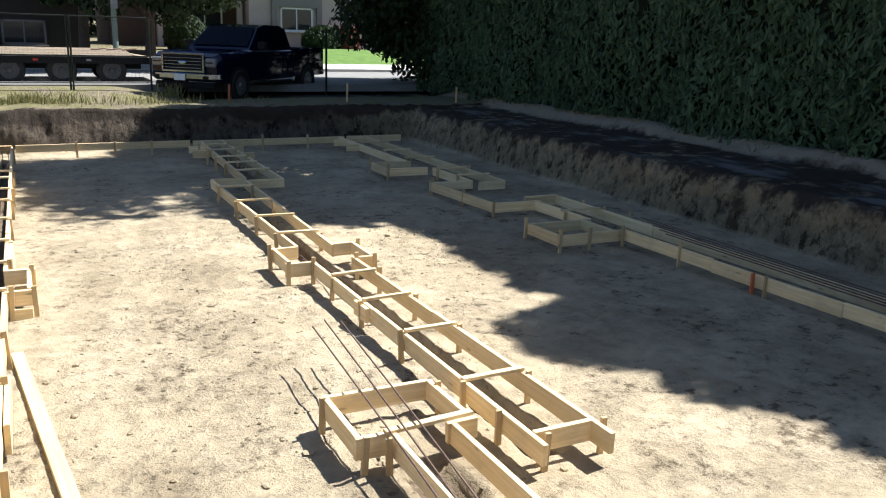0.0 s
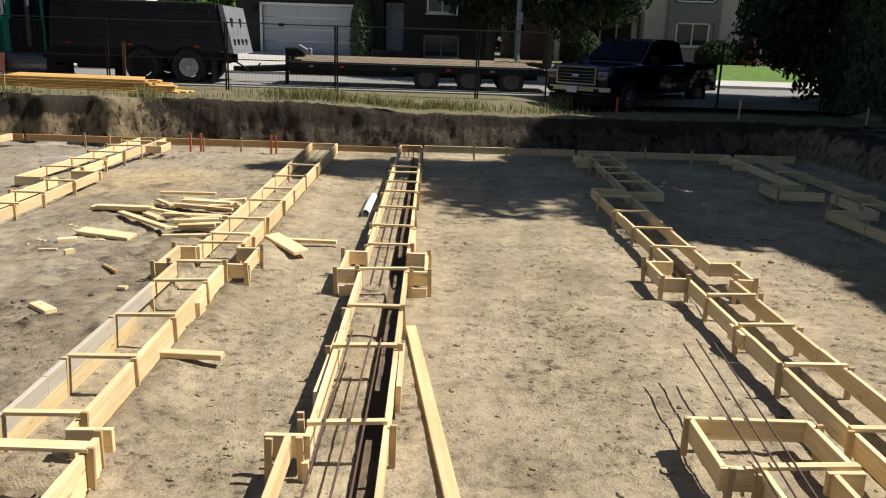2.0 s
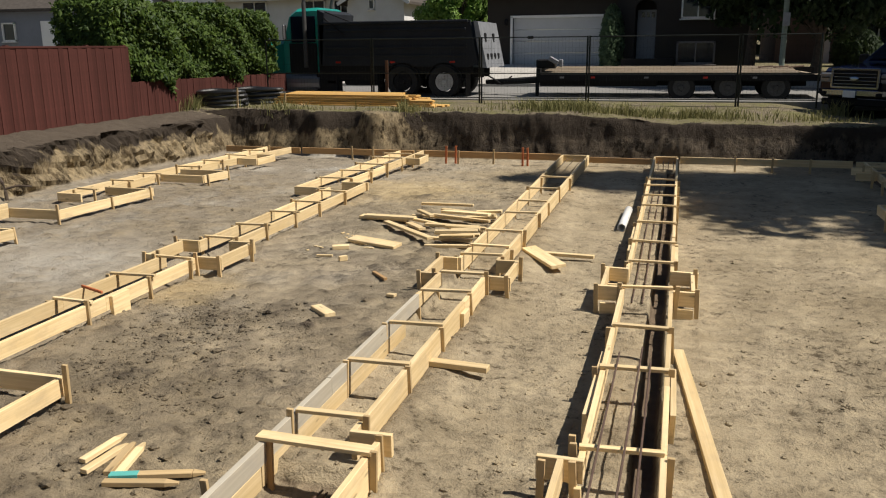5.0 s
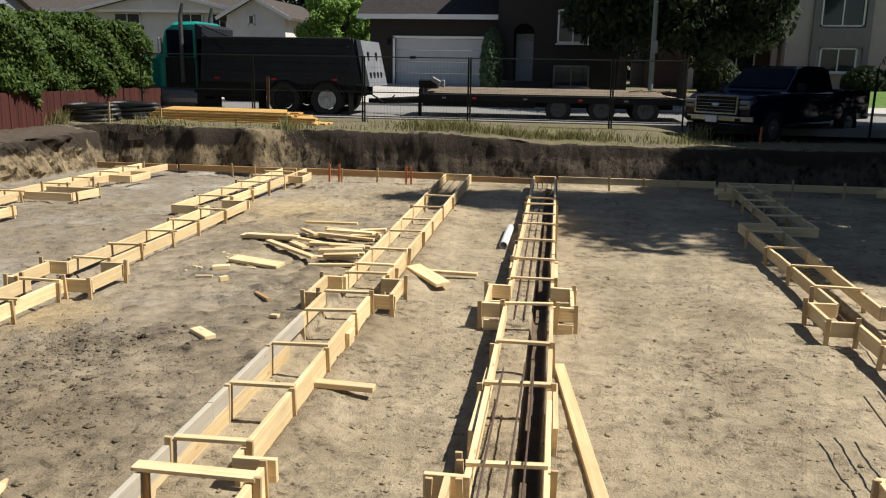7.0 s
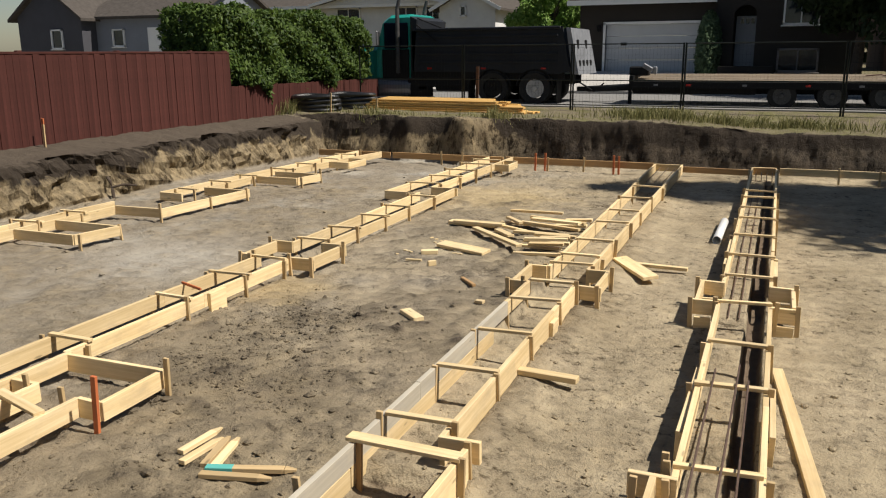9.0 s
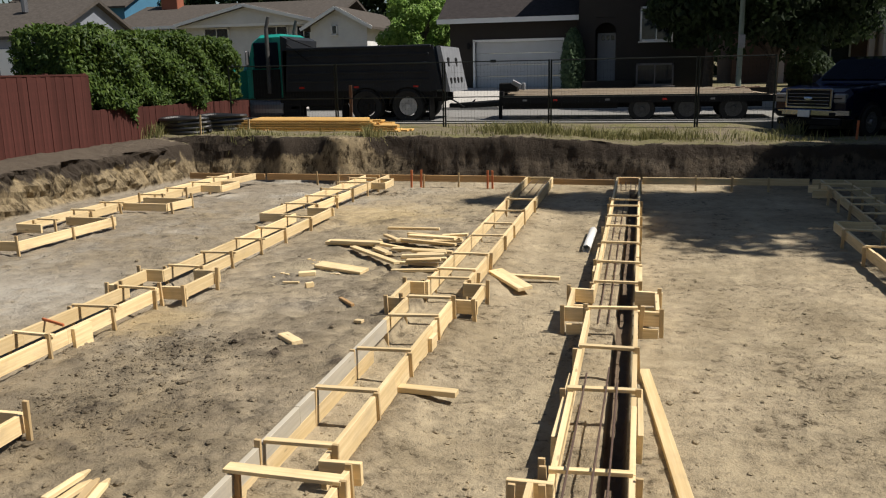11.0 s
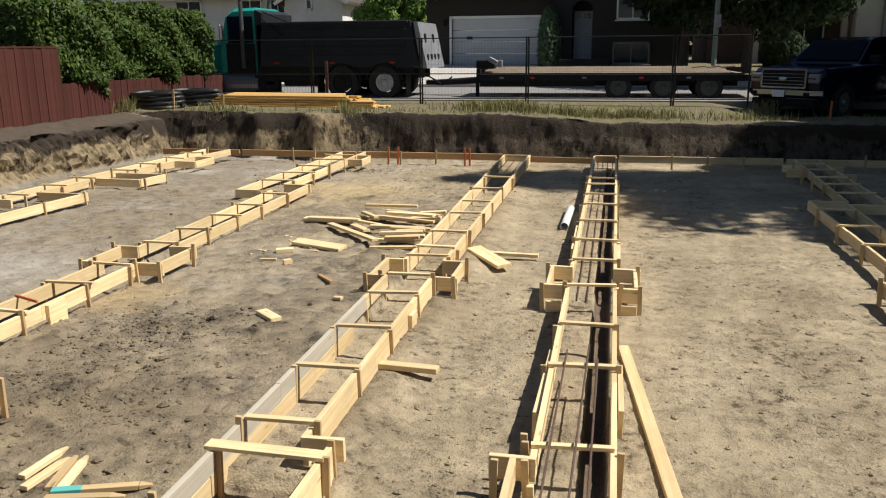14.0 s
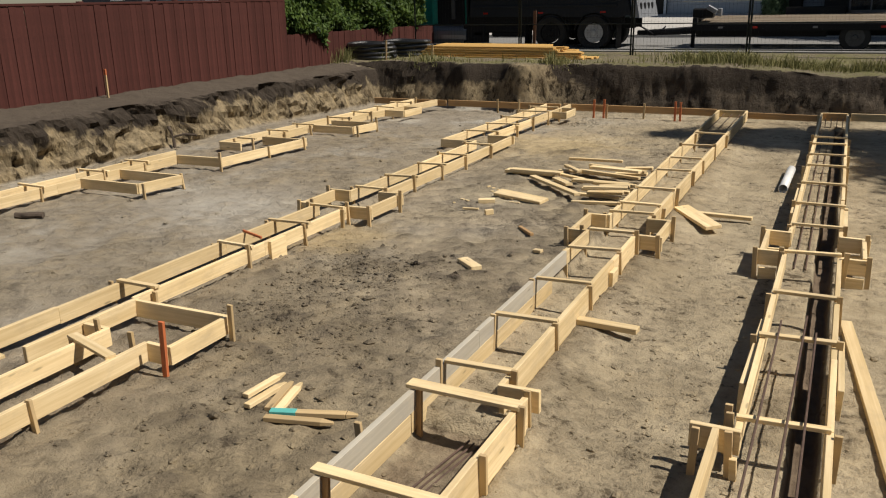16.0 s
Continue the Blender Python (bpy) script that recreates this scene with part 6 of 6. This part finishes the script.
def log():
    """A short dark round of wood with rough bark and sawn ends."""
    bm = tube([(-0.17 + 0.085 * k, 0.006 * (k % 2), 0.0) for k in range(5)], 0.04, 10)
    lr = random.Random(2)
    for v in bm.verts:
        v.co.y *= lr.uniform(0.88, 1.1)
        v.co.z *= lr.uniform(0.88, 1.1)
    ob = link("log", bm, BARK)
    ob.matrix_basis = pose(-8.84, 6.48, height_at(-8.84, 6.48) + 0.035, 0, 0, 28)
    tagged(ob, "short dark round log lying on the damp ground", "log")


log()
for k in range(16):
    kx, ky = -4.05 + 0.028 * ((k * 37) % 29) - 0.3, 9.1 + 0.03 * ((k * 23) % 31)
    loose("wood_chip", kx, ky, kx + 0.03 + 0.01 * (k % 4), ky + 0.02 * ((k % 5) - 2), 0.03, 0.012, "pale splintered wood chip on the sand", None, None, "wood chip", 0, "wood chips")


def loose_stake(x0, y0, x1, y1, mat, label, lift=0.0, paint=None):
    """A sawn stake lying on the dirt, its point at the first end, some with a sprayed head."""
    z = max(height_at(x0, y0), height_at(x1, y1), height_at((x0 + x1) / 2, (y0 + y1) / 2)) + 0.014 + lift
    ob = thing("wood_stake", ((x0 + x1) / 2, (y0 + y1) / 2, z), label, "stake", "loose stakes")
    d = Vector((x1 - x0, y1 - y0, 0)).normalized()
    a, b = Vector((x0, y0, z)), Vector((x1, y1, z))
    stick("point", a, a + d * 0.075, 0.052, 0.03, mat, ob, "", 0, True)
    stick("shaft", a + d * 0.075, b, 0.052, 0.03, mat, ob)
    if paint:
        stick("sprayed_end", b - d * 0.17, b + d * 0.001, 0.054, 0.032, paint, ob, "teal sprayed end")


loose_stake(-3.32, 4.13, -3.35, 3.75, PINE, "new pale pointed stake lying on the dirt")
loose_stake(-3.22, 4.01, -3.25, 3.64, PINE, "new pale pointed stake lying on the dirt")
loose_stake(-3.19, 4.04, -3.10, 3.66, STAKE, "brownish pointed stake lying on the dirt")
loose_stake(-3.13, 4.06, -3.04, 3.68, PINE, "new pale pointed stake lying on the dirt")
loose_stake(-2.53, 3.81, -3.06, 3.63, STAKE, "brown stake with a teal-sprayed end lying on the dirt", 0.01, TEAL_PAINT)
loose_stake(-2.63, 3.68, -3.06, 3.57, STAKE, "pale brown stake lying on the dirt")


def white_pipe():
    ob = thing("plastic_pipe", (-0.63, 11.9, 0.0), "short length of white plastic pipe on the sand", "pipe")
    bm = bmesh.new()
    p0, p1, r, t = Vector((0.0, -0.62, 0.06)), Vector((0.02, 0.72, 0.06)), 0.058, 0.006
    outer = tube([tuple(p0), tuple((p0 + p1) / 2), tuple(p1)], r, 20)
    bmesh.ops.delete(outer, geom=[f for f in outer.faces if len(f.verts) > 4], context="FACES")
    bmesh.ops.solidify(outer, geom=outer.faces[:], thickness=t)
    part("tube_wall", outer, PVC, ob, "", True)


white_pipe()


def rebar(points, label):
    ob = link("rebar", tube(points, 0.007, 6), REBAR)
    tagged(ob, label, "rebar", "reinforcing bars")


for (a, b), (c2, d) in zip(((2.19, 5.53), (2.32, 5.64), (2.43, 5.58)), ((2.05, 2.0), (2.12, 2.0), (2.22, 2.0))):
    f = lambda t: (a + (c2 - a) * t, b + (d - b) * t, 0.385 - 0.2 * t + (0.02 * math.sin(t * 3)))
    rebar([f(t) for t in np.linspace(0, 1, 10)], "long rusty reinforcing bar laid across the pad form")
for x0, x1, y1 in ((-0.30, -0.28, 5.85), (-0.17, -0.12, 6.0), (-0.06, -0.05, 5.7)):
    rebar([(x0 + (x1 - x0) * t, 2.2 + (y1 - 2.2) * t, TOP + 0.052 + 0.01 * math.sin(5 * t)) for t in np.linspace(0, 1, 8)], "rusty reinforcing bar resting on the spreaders")
for k in range(4):
    rebar([(-1.78 - 0.10 * t * 3 - 0.03 * k, 4.0 - 2.0 * t, -0.07 + 0.012 * k) for t in np.linspace(0, 1, 6)], "rusty reinforcing bar lying inside the form")
for k in range(3):
    rebar([(3.02 + 0.03 * k, 6.9 + 0.2 * k + 1.5 * t, 0.03 + 0.2 * (1 - t) * (k == 1)) for t in np.linspace(0, 1, 5)], "rusty reinforcing bar inside the pad form")
for x in (-0.30, -0.2):
    for s in (0, 1):
        rebar([(x, 8.0 + 4.2 * s + 4.1 * t, -0.0 + 0.02) for t in np.linspace(0, 1, 5)], "rusty reinforcing bar along the trench edge")
for k in range(5):
    rebar([(7.25 + 0.07 * k, 2.5 + 0.2 * k + 4.8 * t, 0.285 + 0.004 * k) for t in np.linspace(0, 1, 6)], "dark reinforcing bar laid on the shaded form")
for k in range(4):
    rebar([(-0.30 + 0.1 * k, 17.3, 0.0), (-0.30 + 0.1 * k, 17.2, 0.2), (-0.30 + 0.1 * k, 16.6, 0.22)], "bent reinforcing bar at the end of the form")
for k in range(3):
    rebar([(-2.15 + 0.15 * k, 17.2, 0.2), (-2.15 + 0.15 * k, 15.2, 0.2)], "reinforcing bar at the far end of the form")


def root(x, y, label):
    ob = thing("tree_root", (x, y, height_at(x, y)), label, "root")
    part("root_stem", tube([(0, 0, -0.05), (-0.03, 0.02, 0.15), (-0.1, 0.05, 0.3), (-0.2, 0.1, 0.36)], 0.03, 7), BARK, ob)
    part("root_branch", tube([(-0.05, 0.03, 0.2), (0.1, 0.15, 0.24), (0.3, 0.25, 0.22)], 0.02, 7), BARK, ob)


root(-10.75, 11.0, "dark broken root sticking out of the bank")


def clods():
    """Loose clods and pebbles scattered over the pit's floor."""
    r = np.random.RandomState(15)
    base = bmesh.new()
    bmesh.ops.create_icosphere(base, subdivisions=1, radius=1)
    bv = np.array([v.co[:] for v in base.verts]); bf = [[v.index for v in f.verts] for f in base.faces]
    base.free()
    spots = [(-3.5, 4.9, 0.7, 0.8, 700), (-3.4, 3.3, 0.9, 0.6, 350), (-4.1, 6.3, 0.5, 0.35, 600), (-4.2, 5.2, 0.3, 0.5, 300), (1.6, 5.5, 0.8, 2.0, 500), (-0.9, 4.6, 0.3, 1.4, 250), (1.2, 7.0, 1.6, 4.0, 150), (4.6, 8.8, 0.5, 0.9, 260), (-1.0, 6.0, 0.5, 3.0, 160), (-7.2, 8.0, 1.2, 3.0, 200), (-4.75, 16.3, 0.3, 0.2, 260), (-3.0, 14.0, 1.0, 1.0, 120), (-6.2, 17.7, 0.6, 0.2, 90), (-10.8, 12, 0.15, 4, 160)]
    verts, faces = [], []
    for cx, cy, sx, sy, k in spots:
        for _ in range(k):
            x, y = cx + r.normal() * sx, cy + r.normal() * sy
            s = min(0.035, 0.0075 * math.exp(abs(r.normal()) * (0.62 if cx < -3 else 0.5)))
            sc = np.array([s * r.uniform(0.8, 1.5), s * r.uniform(0.8, 1.5), s * r.uniform(0.5, 0.9)])
            p = bv * sc * (1 + 0.25 * r.normal(size=(len(bv), 1)).clip(-1, 1))
            i = len(verts)
            verts += (p + [x, y, height_at(x, y) + s * 0.1]).tolist()
            faces += [[a + i for a in f] for f in bf]
    me = bpy.data.meshes.new("clods")
    me.from_pydata(verts, [], faces)
    me.materials.append(GROUND)
    tagged(new("clods", me), "loose clods and pebbles scattered over the sand", "soil", kind="stuff")


clods()
